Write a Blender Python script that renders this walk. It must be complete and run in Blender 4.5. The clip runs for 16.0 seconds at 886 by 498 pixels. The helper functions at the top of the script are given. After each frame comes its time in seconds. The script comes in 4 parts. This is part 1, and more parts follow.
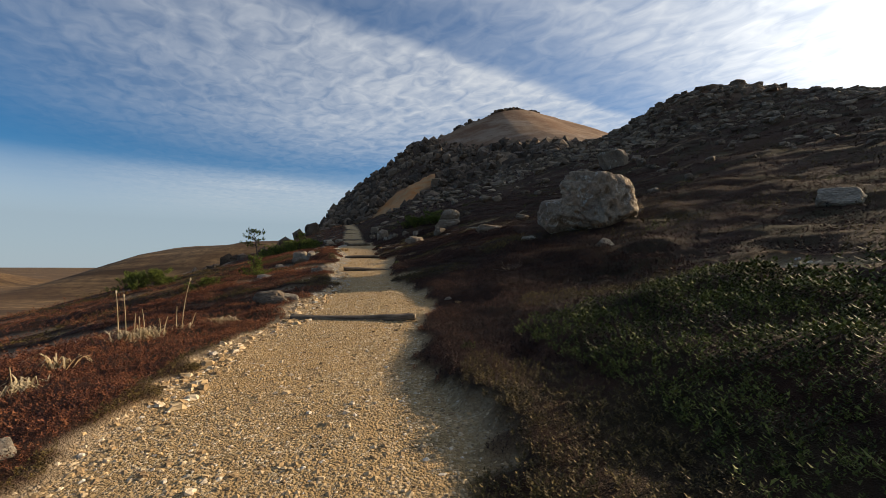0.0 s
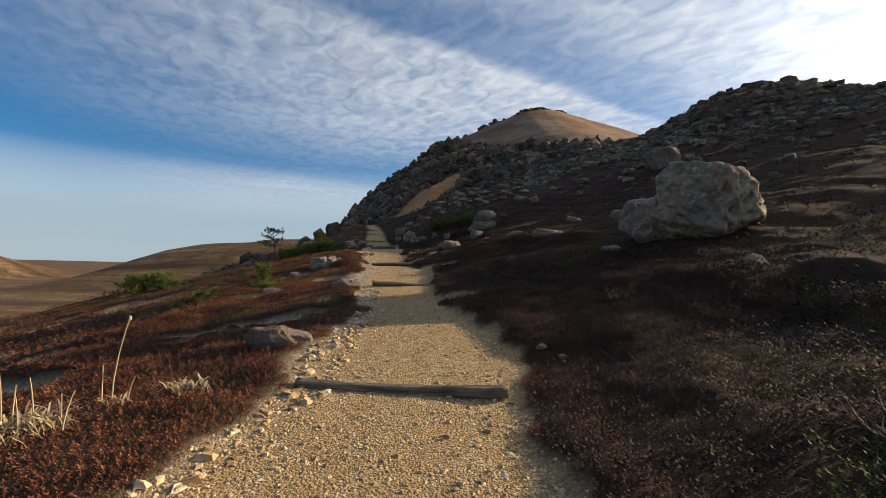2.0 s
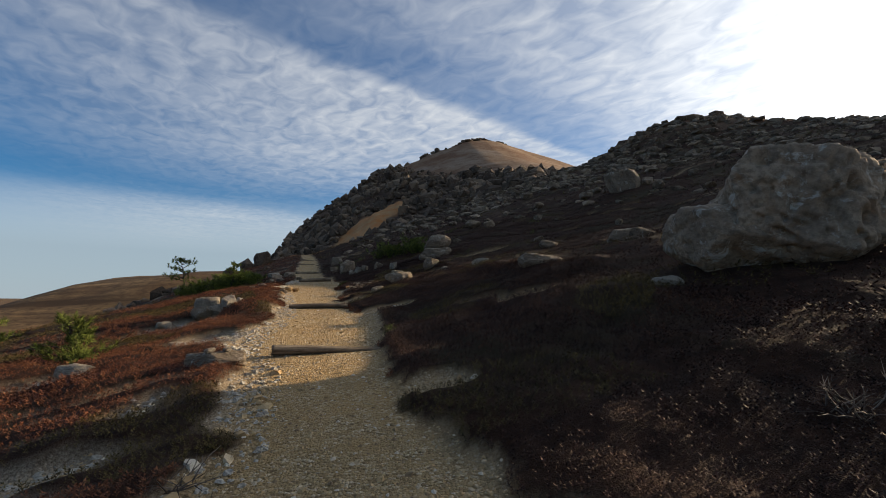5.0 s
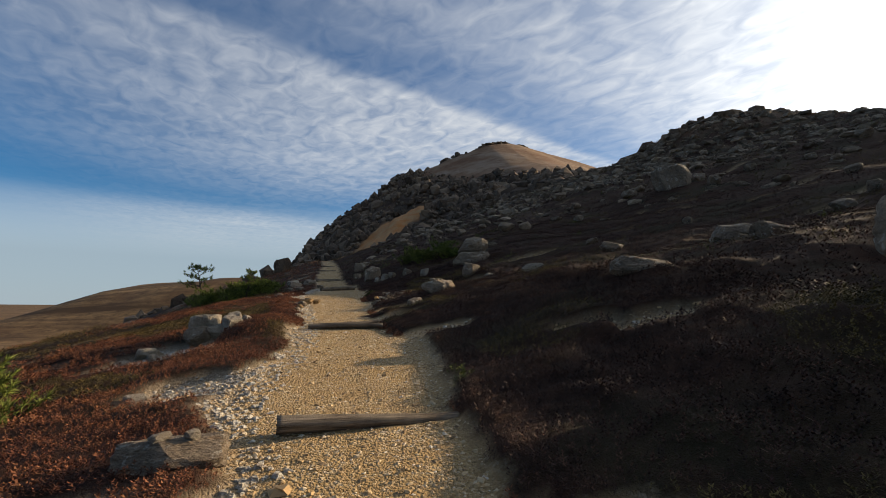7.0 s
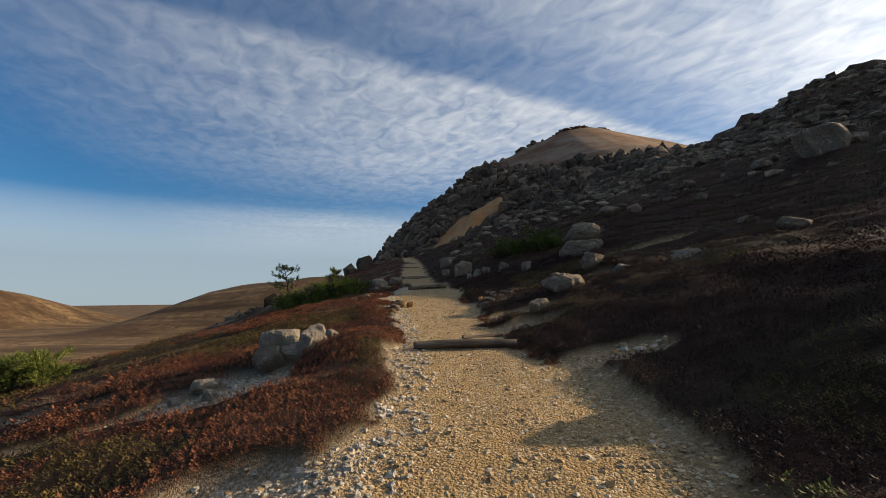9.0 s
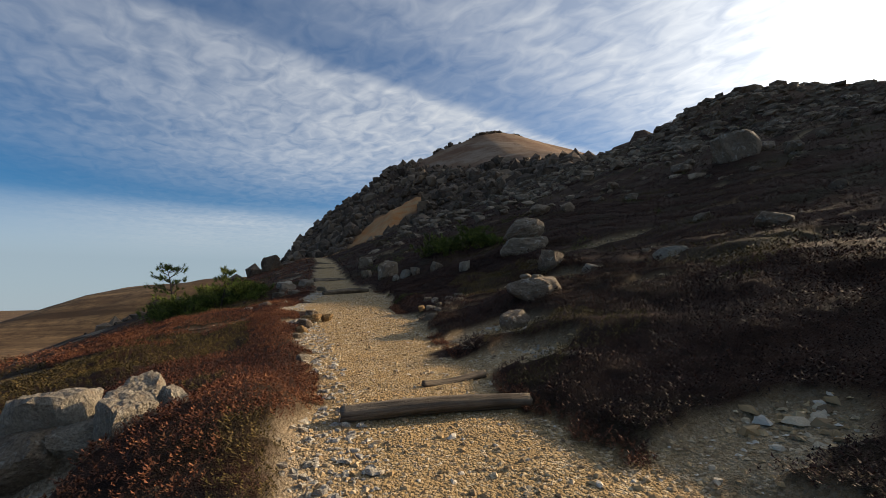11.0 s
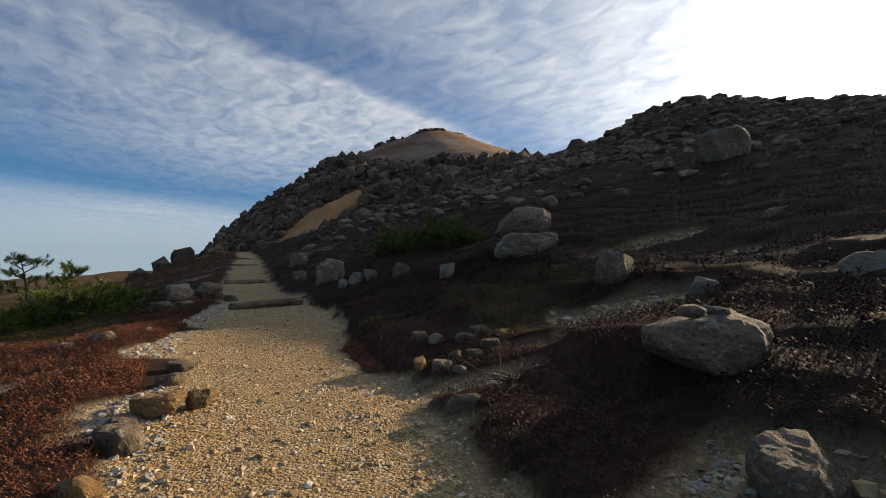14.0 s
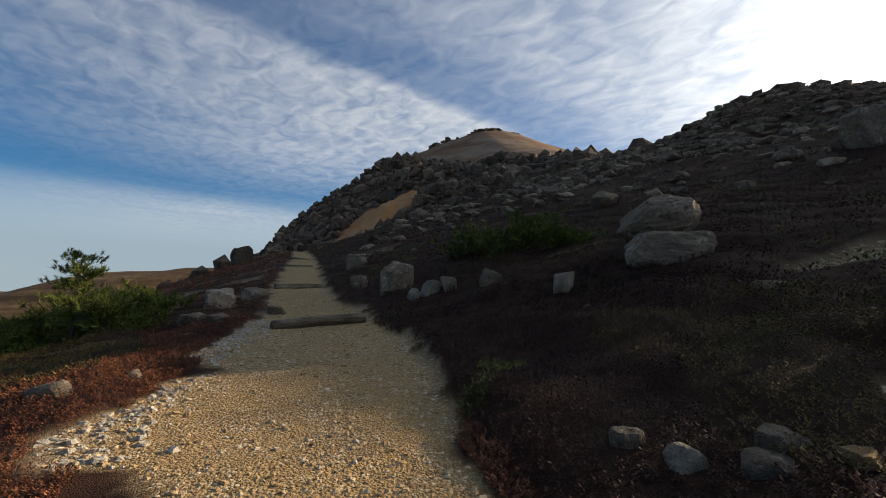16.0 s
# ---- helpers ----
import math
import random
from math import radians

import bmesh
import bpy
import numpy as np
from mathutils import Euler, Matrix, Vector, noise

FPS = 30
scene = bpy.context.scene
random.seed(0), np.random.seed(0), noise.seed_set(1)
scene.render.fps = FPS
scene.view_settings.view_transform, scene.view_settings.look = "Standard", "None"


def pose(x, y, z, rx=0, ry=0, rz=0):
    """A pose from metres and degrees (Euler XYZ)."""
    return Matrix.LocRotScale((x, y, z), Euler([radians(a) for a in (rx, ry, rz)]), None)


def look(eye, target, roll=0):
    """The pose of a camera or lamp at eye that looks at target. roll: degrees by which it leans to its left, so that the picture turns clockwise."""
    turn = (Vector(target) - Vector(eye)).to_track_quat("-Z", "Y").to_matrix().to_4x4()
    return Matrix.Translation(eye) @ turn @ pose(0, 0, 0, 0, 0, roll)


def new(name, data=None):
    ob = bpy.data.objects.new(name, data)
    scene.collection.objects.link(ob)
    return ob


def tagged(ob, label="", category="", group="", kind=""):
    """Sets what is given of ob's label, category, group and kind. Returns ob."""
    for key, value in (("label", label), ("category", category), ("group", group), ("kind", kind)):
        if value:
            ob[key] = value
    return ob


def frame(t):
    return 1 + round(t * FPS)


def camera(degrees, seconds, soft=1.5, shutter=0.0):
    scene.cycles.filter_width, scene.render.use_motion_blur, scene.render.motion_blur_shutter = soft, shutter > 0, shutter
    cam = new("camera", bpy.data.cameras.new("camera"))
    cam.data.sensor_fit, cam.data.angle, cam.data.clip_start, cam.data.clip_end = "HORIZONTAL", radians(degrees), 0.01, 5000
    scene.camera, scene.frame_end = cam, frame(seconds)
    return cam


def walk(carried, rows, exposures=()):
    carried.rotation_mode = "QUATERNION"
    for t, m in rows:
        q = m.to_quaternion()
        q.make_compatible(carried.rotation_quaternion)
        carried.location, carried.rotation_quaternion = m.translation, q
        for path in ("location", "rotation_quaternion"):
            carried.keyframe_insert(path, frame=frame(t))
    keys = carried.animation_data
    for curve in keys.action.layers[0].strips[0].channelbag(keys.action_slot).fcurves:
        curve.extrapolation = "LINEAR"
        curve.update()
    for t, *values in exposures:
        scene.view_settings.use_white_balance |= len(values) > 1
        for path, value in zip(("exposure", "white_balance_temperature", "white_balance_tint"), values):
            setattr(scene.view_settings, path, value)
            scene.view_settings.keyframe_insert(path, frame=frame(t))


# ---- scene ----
cam = camera(89.8, 16.0, soft=0.5)
PATH = [
    (0, (-0.044, 0.126, 1.566), (-0.037, 2.125, 1.642), 0.2),
    (0.5, (-0.265, 0.923, 1.626), (-0.31, 2.922, 1.676), 0.1),
    (1, (-0.563, 1.682, 1.809), (-0.663, 3.679, 1.841), -0.1),
    (1.5, (-0.809, 2.529, 1.884), (-0.911, 4.526, 1.935), 0.7),
    (2, (-1.019, 3.408, 1.925), (-1.098, 5.404, 2.005), 1.4),
    (2.5, (-1.165, 4.357, 1.964), (-1.157, 6.354, 2.074), 1.7),
    (3, (-1.138, 5.191, 1.977), (-1.039, 7.184, 2.114), 1.5),
    (3.5, (-1.324, 5.994, 2.018), (-1.197, 7.983, 2.181), 0.8),
    (4, (-1.394, 6.749, 2.074), (-1.226, 8.734, 2.256), 0.2),
    (6.5, (-1.853, 10.274, 2.405), (-1.669, 12.25, 2.653), 0.4),
    (7, (-2.106, 10.967, 2.443), (-2.009, 12.95, 2.686), 0.3),
    (7.5, (-2.293, 11.688, 2.467), (-2.311, 13.672, 2.714), 0.1),
    (8, (-2.569, 12.346, 2.516), (-2.732, 14.324, 2.758), -0.1),
    (8.5, (-2.86, 13.113, 2.592), (-3.066, 15.089, 2.824), -0.3),
    (9, (-3.161, 13.814, 2.639), (-3.4, 15.787, 2.859), -0.7),
    (9.5, (-3.463, 14.501, 2.671), (-3.553, 16.484, 2.914), -0.9),
    (10, (-3.571, 15.199, 2.713), (-3.467, 17.179, 2.976), -0.8),
    (12.5, (-4.31, 19.499, 3.081), (-4.127, 21.486, 3.222), -1.5),
    (13, (-4.352, 20.354, 3.203), (-4.061, 22.325, 3.372), -0.9),
    (13.5, (-4.365, 21.068, 3.271), (-3.974, 23.02, 3.466), -0.3),
    (14, (-4.417, 21.864, 3.3), (-3.99, 23.806, 3.513), -0.2),
    (14.5, (-4.467, 22.66, 3.331), (-4.061, 24.606, 3.553), -0.1),
    (15, (-4.61, 23.44, 3.41), (-4.252, 25.396, 3.624), 0.2),
    (15.5, (-4.736, 24.195, 3.496), (-4.45, 26.164, 3.709), 0.7),
    (16, (-4.892, 25.006, 3.612), (-4.69, 26.984, 3.833), 1.4),
]
walk(cam, [(t, look(eye, target, roll)) for t, eye, target, roll in PATH], [(0.0, 0.02), (1.0, 0.12), (2.0, 0.17), (3.0, 0.27), (4.0, 0.15), (6.5, 0.03), (16.0, 0.0)])
# ---- world, sun ----
SUN_AZ, SUN_EL = 67.5, 18.9
sun = new("sun", bpy.data.lights.new("sun", "SUN"))
sun.data.energy, sun.data.angle, sun.data.color = 7.4, radians(0.53), (1.0, 0.77, 0.5)
sun_way = Vector((math.sin(radians(SUN_AZ)) * math.cos(radians(SUN_EL)), math.cos(radians(SUN_AZ)) * math.cos(radians(SUN_EL)), math.sin(radians(SUN_EL))))
sun.matrix_world = look(sun_way * 400, (0, 0, 0))


class Nodes:
    """Short-hand for wiring shader nodes."""

    def __init__(self, tree):
        self.tree = tree
        tree.nodes.clear()

    def add(self, kind, ins=(), **props):
        n = self.tree.nodes.new(kind)
        for k, v in props.items():
            setattr(n, k, v)
        for key, v in dict(ins).items():
            if isinstance(v, bpy.types.NodeSocket):
                self.tree.links.new(v, n.inputs[key])
            else:
                n.inputs[key].default_value = v
        return n

    def math(self, op, a, b=0.0, c=0.0, clamp=False):
        return self.add("ShaderNodeMath", {0: a, 1: b, 2: c}, operation=op, use_clamp=clamp).outputs[0]

    def noise(self, vec, scale, detail=4.0, rough=0.55, distort=0.0):
        return self.add("ShaderNodeTexNoise", {"Vector": vec, "Scale": scale, "Detail": detail, "Roughness": rough, "Distortion": distort}).outputs["Fac"]

    def ramp(self, fac, *stops):
        n = self.add("ShaderNodeValToRGB", {"Fac": fac})
        el = n.color_ramp.elements
        while len(el) < len(stops):
            el.new(0.5)
        for e, (p, c) in zip(el, stops):
            e.position = p
            e.color = (c, c, c, 1) if isinstance(c, (int, float)) else (*c, 1)
        return n.outputs["Color"]

    def mix(self, fac, a, b, mode="MIX"):
        n = self.add("ShaderNodeMix", {"Factor": fac}, data_type="RGBA", blend_type=mode)
        for key, v in ((6, a), (7, b)):
            if isinstance(v, bpy.types.NodeSocket):
                self.tree.links.new(v, n.inputs[key])
            else:
                n.inputs[key].default_value = (*v, 1)
        return n.outputs[2]


world = bpy.data.worlds.new("sky")
scene.world = world
world.use_nodes = True
w = Nodes(world.node_tree)
way = w.add("ShaderNodeTexCoord").outputs["Generated"]
sky = w.add("ShaderNodeTexSky", {}, sky_type="NISHITA", sun_disc=False, sun_elevation=radians(SUN_EL), sun_rotation=radians(SUN_AZ), altitude=900.0, air_density=1.0, dust_density=0.3, ozone_density=3.5)
xyz = w.add("ShaderNodeSeparateXYZ", {0: way})
height = w.math("MAXIMUM", xyz.outputs["Z"], 0.075)
px, py = w.math("DIVIDE", xyz.outputs["X"], height), w.math("DIVIDE", xyz.outputs["Y"], height)
deck = w.add("ShaderNodeCombineXYZ", {0: px, 1: py}).outputs[0]
# cloud deck in bands that run along one line over the land
along = w.math("ADD", px, w.math("MULTIPLY", py, 0.66))
across = w.math("SUBTRACT", py, w.math("MULTIPLY", px, 0.66))
turned = w.add("ShaderNodeCombineXYZ", {0: w.math("MULTIPLY", along, 0.45), 1: across}).outputs[0]
soft = w.noise(turned, 0.8, 3.0, 0.5)
warped = w.math("ADD", across, w.math("MULTIPLY", w.math("SUBTRACT", soft, 0.5), 0.4))
bands = w.ramp(w.math("MULTIPLY", warped, 0.1), (0.0, 0.75), (0.12, 0.62), (0.145, 0.52), (0.178, 0.27), (0.198, 0.26), (0.211, 0.8), (0.29, 0.7), (0.39, 0.5), (0.46, 0.28), (0.53, 0.12), (0.6, 0.14), (0.69, 0.55), (1.0, 0.75))
bands = w.math("MULTIPLY", bands, w.ramp(w.math("ADD", w.math("MULTIPLY", along, 0.2), 0.4), (0.16, 0.1), (0.68, 1.0)))
ripple = w.noise(w.add("ShaderNodeCombineXYZ", {0: w.math("MULTIPLY", along, 1.5), 1: w.math("MULTIPLY", across, 1.0)}).outputs[0], 5.6, 3.0, 0.5, 0.7)
veil = w.noise(turned, 1.6, 5.0, 0.6, 0.4)
texture = w.math("ADD", w.math("MULTIPLY", ripple, 1.0), w.math("MULTIPLY", veil, 0.8))
cover = w.math("MULTIPLY", bands, w.ramp(w.math("MULTIPLY", texture, 0.55), (0.36, 0.5), (0.64, 1.15)), clamp=True)
toward = w.add("ShaderNodeVectorMath", {0: way, 1: tuple(sun_way)}, operation="DOT_PRODUCT").outputs["Value"]
glow = w.math("POWER", w.math("MAXIMUM", toward, 0.0), 8.0)
core = w.math("POWER", w.math("MAXIMUM", toward, 0.0), 60.0)
lit = w.math("ADD", w.math("ADD", 8.0, w.math("MULTIPLY", glow, 10.0)), w.math("MULTIPLY", core, 45.0))
low = w.ramp(xyz.outputs["Z"], (0.0, 1.0), (0.085, 1.0), (0.2, 0.0))
lit = w.math("MULTIPLY", lit, w.math("SUBTRACT", 1.0, w.math("MULTIPLY", low, 0.32)))
white = w.mix(low, (0.94, 0.97, 1.0), (0.7, 0.87, 1.0))
cloud = w.add("ShaderNodeVectorMath", {0: white, "Scale": lit}, operation="SCALE").outputs["Vector"]
cover = w.math("ADD", cover, w.math("MULTIPLY", glow, 0.8), clamp=True)
cover = w.add("ShaderNodeMix", {0: low, 2: cover, 3: 0.9}, data_type="FLOAT").outputs[0]
blue = w.add("ShaderNodeHueSaturation", {"Saturation": 1.3, "Color": sky.outputs[0]}).outputs[0]
air = w.mix(cover, blue, cloud)
back = w.add("ShaderNodeBackground", {"Color": air, "Strength": 0.095})
w.add("ShaderNodeOutputWorld", {"Surface": back.outputs[0]})

# ---- materials ----


def material(name):
    m = bpy.data.materials.new(name)
    m.use_nodes = True
    return m, Nodes(m.node_tree)


def finish(n, colour, rough, bump=None, strength=0.5, dist=0.02, spec=0.35, extra=()):
    ins = {"Base Color": colour, "Roughness": rough, "Specular IOR Level": spec}
    if bump is not None:
        ins["Normal"] = n.add("ShaderNodeBump", {"Height": bump, "Strength": strength, "Distance": dist}).outputs[0]
    ins.update(dict(extra))
    b = n.add("ShaderNodeBsdfPrincipled", ins)
    n.add("ShaderNodeOutputMaterial", {"Surface": b.outputs[0]})


def place(n):
    return n.add("ShaderNodeNewGeometry").outputs["Position"]


def rock_material(name, dark, light, lichen=0.25, loose=False):
    m, n = material(name)
    p = n.add("ShaderNodeTexCoord").outputs["Object"]
    seed = n.add("ShaderNodeObjectInfo").outputs["Random"]
    q = n.add("ShaderNodeVectorMath", {0: p, 1: n.add("ShaderNodeCombineXYZ", {0: n.math("MULTIPLY", seed, 30.0)}).outputs[0]}).outputs[0]
    big, fine = n.noise(q, 2.0, 5.0, 0.6), n.noise(q, 22.0, 6.0, 0.7)
    c = n.mix(n.ramp(big, (0.35, 0), (0.68, 1)), dark, light)
    c = n.mix(n.ramp(fine, (0.42, 0), (0.62, 0.75)), c, tuple(v * 0.5 for v in dark))
    pale = n.ramp(n.noise(q, 5.0, 8.0, 0.75, 0.8), (0.55, 0), (0.62, lichen * 3))
    c = n.mix(pale, c, (0.46, 0.43, 0.36))
    rust = n.ramp(n.noise(q, 3.1, 4.0, 0.6, 1.5), (0.58, 0), (0.7, 0.5))
    c = n.mix(rust, c, (0.24, 0.13, 0.06))
    pits = n.add("ShaderNodeTexVoronoi", {"Vector": q, "Scale": 9.0}).outputs["Distance"]
    h = n.math("ADD", n.math("MULTIPLY", fine, 0.8), n.math("MULTIPLY", n.ramp(pits, (0.0, 0), (0.35, 1)), 0.5))
    tint = n.mix(n.math("MULTIPLY", seed, 0.35), c, tuple(v * 0.6 for v in light))
    if loose:
        one = n.add("ShaderNodeNewGeometry").outputs["Random Per Island"]
        tint = n.mix(n.ramp(one, (0.0, 0.75), (0.45, 0.0)), tint, tuple(v * 0.6 for v in dark))
        tint = n.mix(n.ramp(one, (0.6, 0.0), (1.0, 0.7)), tint, tuple(v * 1.25 for v in light))
    finish(n, tint, 0.9, h, 0.9, 0.06, 0.25)
    return m


ROCK = rock_material("weathered_grey_rock", (0.13, 0.098, 0.068), (0.34, 0.265, 0.185))
BOULDER = rock_material("pitted_boulder_rock", (0.19, 0.138, 0.092), (0.43, 0.33, 0.225), 0.4)
PALE_ROCK = rock_material("pale_tan_rock", (0.24, 0.2, 0.15), (0.46, 0.4, 0.31), 0.2)
CRAG_ROCK = rock_material("dark_crag_rock", (0.065, 0.044, 0.029), (0.22, 0.155, 0.1), 0.1, True)
SLAB = rock_material("slope_slab_rock", (0.1, 0.072, 0.048), (0.32, 0.24, 0.16), 0.25, True)
OCHRE_ROCK = rock_material("ochre_stone", (0.3, 0.17, 0.06), (0.45, 0.3, 0.14), 0.1)


def plant_material(name, low, mid, high, patch=0.6, sprigs=False):
    """Leaves in three hues that change by patches and from shoot to shoot."""
    m, n = material(name)
    p = place(n)
    big = n.noise(p, patch, 3.0, 0.6)
    one = n.add("ShaderNodeNewGeometry").outputs["Random Per Island"]
    if sprigs:
        sprig = n.add("ShaderNodeAttribute", attribute_name="sprig").outputs["Fac"]
        one = n.math("ADD", n.math("MULTIPLY", one, 0.35), n.math("MULTIPLY", sprig, 0.65))
    f = n.math("ADD", n.math("MULTIPLY", big, 0.75), n.math("MULTIPLY", n.math("SUBTRACT", one, 0.35), 0.5))
    c = n.ramp(f, (0.25, low), (0.5, mid), (0.8, high), (0.97, tuple(min(1, v * 1.6 + 0.06) for v in high)))
    grain = n.noise(p, 90.0, 2.0)
    c = n.mix(n.ramp(grain, (0.4, 0), (0.8, 0.4)), c, tuple(v * 0.5 for v in low))
    finish(n, c, 0.75, None, spec=0.2, extra={"Subsurface Weight": 0.0})
    return m


# rust and brown heath: hues differ, with sunlight and slope shade coloured in
HEATH = plant_material("sunlit_red_brown_heath", (0.05, 0.018, 0.011), (0.185, 0.068, 0.031), (0.31, 0.145, 0.06), sprigs=True)
SHADED_HEATH = plant_material("shaded_brown_heath", (0.01, 0.005, 0.004), (0.044, 0.017, 0.011), (0.17, 0.083, 0.048), sprigs=True)
OLIVE = plant_material("olive_heath", (0.024, 0.018, 0.007), (0.1, 0.07, 0.02), (0.2, 0.14, 0.042), sprigs=True)
GREEN = plant_material("green_crowberry", (0.019, 0.02, 0.005), (0.085, 0.097, 0.017), (0.24, 0.24, 0.048), 1.5, True)
NEEDLE = plant_material("pine_needles", (0.024, 0.038, 0.008), (0.12, 0.15, 0.025), (0.28, 0.31, 0.06), 2.5)
DRY = plant_material("dry_straw", (0.25, 0.18, 0.09), (0.42, 0.33, 0.19), (0.55, 0.46, 0.3), 3.0)
TWIG = plant_material("bleached_twigs", (0.06, 0.045, 0.034), (0.13, 0.1, 0.08), (0.26, 0.21, 0.17), 3.0)


def wood_material(name, dark, light):
    m, n = material(name)
    p = n.add("ShaderNodeTexCoord").outputs["Object"]
    long = n.add("ShaderNodeMapping", {"Vector": p, "Scale": (1.2, 22.0, 22.0)}).outputs[0]
    grain = n.noise(long, 1.6, 8.0, 0.7, 0.4)
    patch = n.noise(p, 3.0, 4.0)
    c = n.mix(n.ramp(grain, (0.35, 0), (0.65, 1)), dark, light)
    c = n.mix(n.ramp(patch, (0.45, 0), (0.7, 0.6)), c, tuple(v * 0.5 for v in dark))
    c = n.mix(n.math("MULTIPLY", n.add("ShaderNodeObjectInfo").outputs["Random"], 0.6), c, dark)
    finish(n, c, 0.85, grain, 0.8, 0.02, 0.25)
    return m


LOG = wood_material("weathered_log_wood", (0.06, 0.044, 0.031), (0.32, 0.255, 0.18))
BARK = wood_material("pine_bark", (0.035, 0.026, 0.02), (0.11, 0.085, 0.065))


def ground_material():
    m, n = material("hillside_ground")
    p = place(n)

    def layer(name):
        return n.add("ShaderNodeAttribute", attribute_name=name).outputs["Fac"]

    big, mid, fine = n.noise(p, 0.5, 4.0), n.noise(p, 4.0, 5.0, 0.6), n.noise(p, 40.0, 5.0, 0.7)
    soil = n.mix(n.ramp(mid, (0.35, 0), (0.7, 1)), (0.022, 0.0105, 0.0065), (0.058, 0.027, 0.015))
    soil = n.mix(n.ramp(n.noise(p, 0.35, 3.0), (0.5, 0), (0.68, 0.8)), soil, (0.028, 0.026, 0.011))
    cells = n.add("ShaderNodeTexVoronoi", {"Vector": p, "Scale": 42.0, "Randomness": 1.0})
    stones = n.add("ShaderNodeTexVoronoi", {"Vector": p, "Scale": 95.0})
    hue = n.add("ShaderNodeSeparateColor", {0: cells.outputs["Color"]}).outputs[0]
    grit = n.ramp(hue, (0.0, (0.13, 0.09, 0.045)), (0.35, (0.32, 0.225, 0.11)), (0.7, (0.47, 0.345, 0.18)), (1.0, (0.66, 0.56, 0.4)))
    sand = n.mix(n.ramp(fine, (0.3, 0), (0.7, 1)), (0.29, 0.19, 0.085), (0.47, 0.325, 0.155))
    grit = n.mix(n.ramp(mid, (0.38, 0.15), (0.62, 0.85)), grit, sand)
    grit = n.mix(n.ramp(big, (0.5, 0), (0.7, 0.5)), grit, (0.42, 0.26, 0.1))
    washed = n.mix(n.ramp(fine, (0.35, 0), (0.65, 1)), (0.19, 0.14, 0.088), (0.54, 0.445, 0.32))
    grit = n.mix(layer("pale"), grit, washed)
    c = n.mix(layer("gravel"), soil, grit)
    scree = n.mix(n.ramp(n.noise(p, 0.45, 8.0, 0.75), (0.38, 0), (0.62, 1)), (0.04, 0.025, 0.017), (0.125, 0.083, 0.056))
    c = n.mix(layer("scree"), c, scree)
    earth = n.mix(n.ramp(n.noise(p, 0.06, 7.0, 0.65), (0.38, 0), (0.65, 1)), (0.15, 0.078, 0.04), (0.29, 0.2, 0.125))
    earth = n.mix(n.ramp(n.noise(p, 0.03, 4.0, 0.6), (0.5, 0), (0.65, 0.7)), earth, (0.25, 0.215, 0.175))
    earth = n.mix(n.ramp(n.noise(p, 0.22, 8.0, 0.8, 0.6), (0.48, 0), (0.62, 0.75)), earth, (0.12, 0.062, 0.034))
    c = n.mix(layer("earth"), c, earth)
    ochre = n.mix(n.ramp(n.noise(p, 0.4, 6.0, 0.7), (0.35, 0), (0.65, 1)), (0.42, 0.16, 0.045), (0.4, 0.25, 0.12))
    c = n.mix(layer("ochre"), c, ochre)
    stretch = n.add("ShaderNodeMapping", {"Vector": p, "Scale": (0.004, 0.03, 0.03), "Rotation": (0, 0, 0.5)}).outputs[0]
    grass = n.mix(n.ramp(n.noise(stretch, 1.0, 8.0, 0.7), (0.38, 0), (0.62, 1)), (0.045, 0.027, 0.014), (0.22, 0.142, 0.068))
    grass = n.mix(n.ramp(n.noise(p, 0.012, 7.0, 0.7), (0.48, 0), (0.6, 0.75)), grass, (0.075, 0.042, 0.02))
    grass = n.mix(n.ramp(n.noise(p, 0.09, 8.0, 0.8), (0.45, 0), (0.6, 0.85)), grass, (0.055, 0.033, 0.017))
    c = n.mix(layer("plain"), c, grass)
    bump_small = n.math("MULTIPLY", n.math("SUBTRACT", 1.0, cells.outputs["Distance"]), layer("gravel"))
    bump_tiny = n.math("MULTIPLY", n.math("SUBTRACT", 1.0, stones.outputs["Distance"]), 0.4)
    h = n.math("ADD", n.math("ADD", bump_small, bump_tiny), n.math("MULTIPLY", fine, 0.7))
    finish(n, c, 0.95, h, 1.0, 0.03, 0.15)
    return m


GROUND = ground_material()
# ---- terrain shape ----
# trail edges and height, going uphill (y)
TRAIL_Y = [-12, 3, 4.5, 5.6, 8, 9, 10.2, 12, 14, 15.4, 18.6, 20.5, 25, 28.8, 32.5, 35, 40, 60, 84]
TRAIL_L = [-2.0, -2.55, -2.85, -3.05, -2.8, -2.9, -3.0, -2.95, -3.4, -4.1, -4.3, -4.75, -5.9, -7.2, -7.4, -7.7, -9.0, -12.9, -18.6]
TRAIL_R = [1.0, 0.3, -0.05, -0.3, -0.35, -0.05, -0.4, -1.15, -1.6, -1.8, -2.15, -2.8, -3.65, -4.3, -4.75, -5.6, -7.2, -11.2, -16.8]
RISE_Y = [-30, 0, 8.1, 15.1, 20.7, 34, 40.5, 50, 60, 84]
RISE_Z = [-2.5, 0.05, 0.6, 1.42, 1.93, 3.1, 3.85, 5.2, 6.4, 9.2]
SIDE_Y = [-20, 0, 14, 19, 24, 28, 33, 45, 84]
SIDE_S = [0.13, 0.16, 0.195, 0.25, 0.185, 0.18, 0.26, 0.28, 0.355]
CREST_X = [-70, -48, -40, -27, -13, 5, 19, 23, 33, 37, 41, 58, 75, 110, 160]
CREST_Z = [-18, 5, 18.5, 31, 43, 54, 62.5, 66, 68.5, 70.5, 67.5, 62, 53, 40, 30]
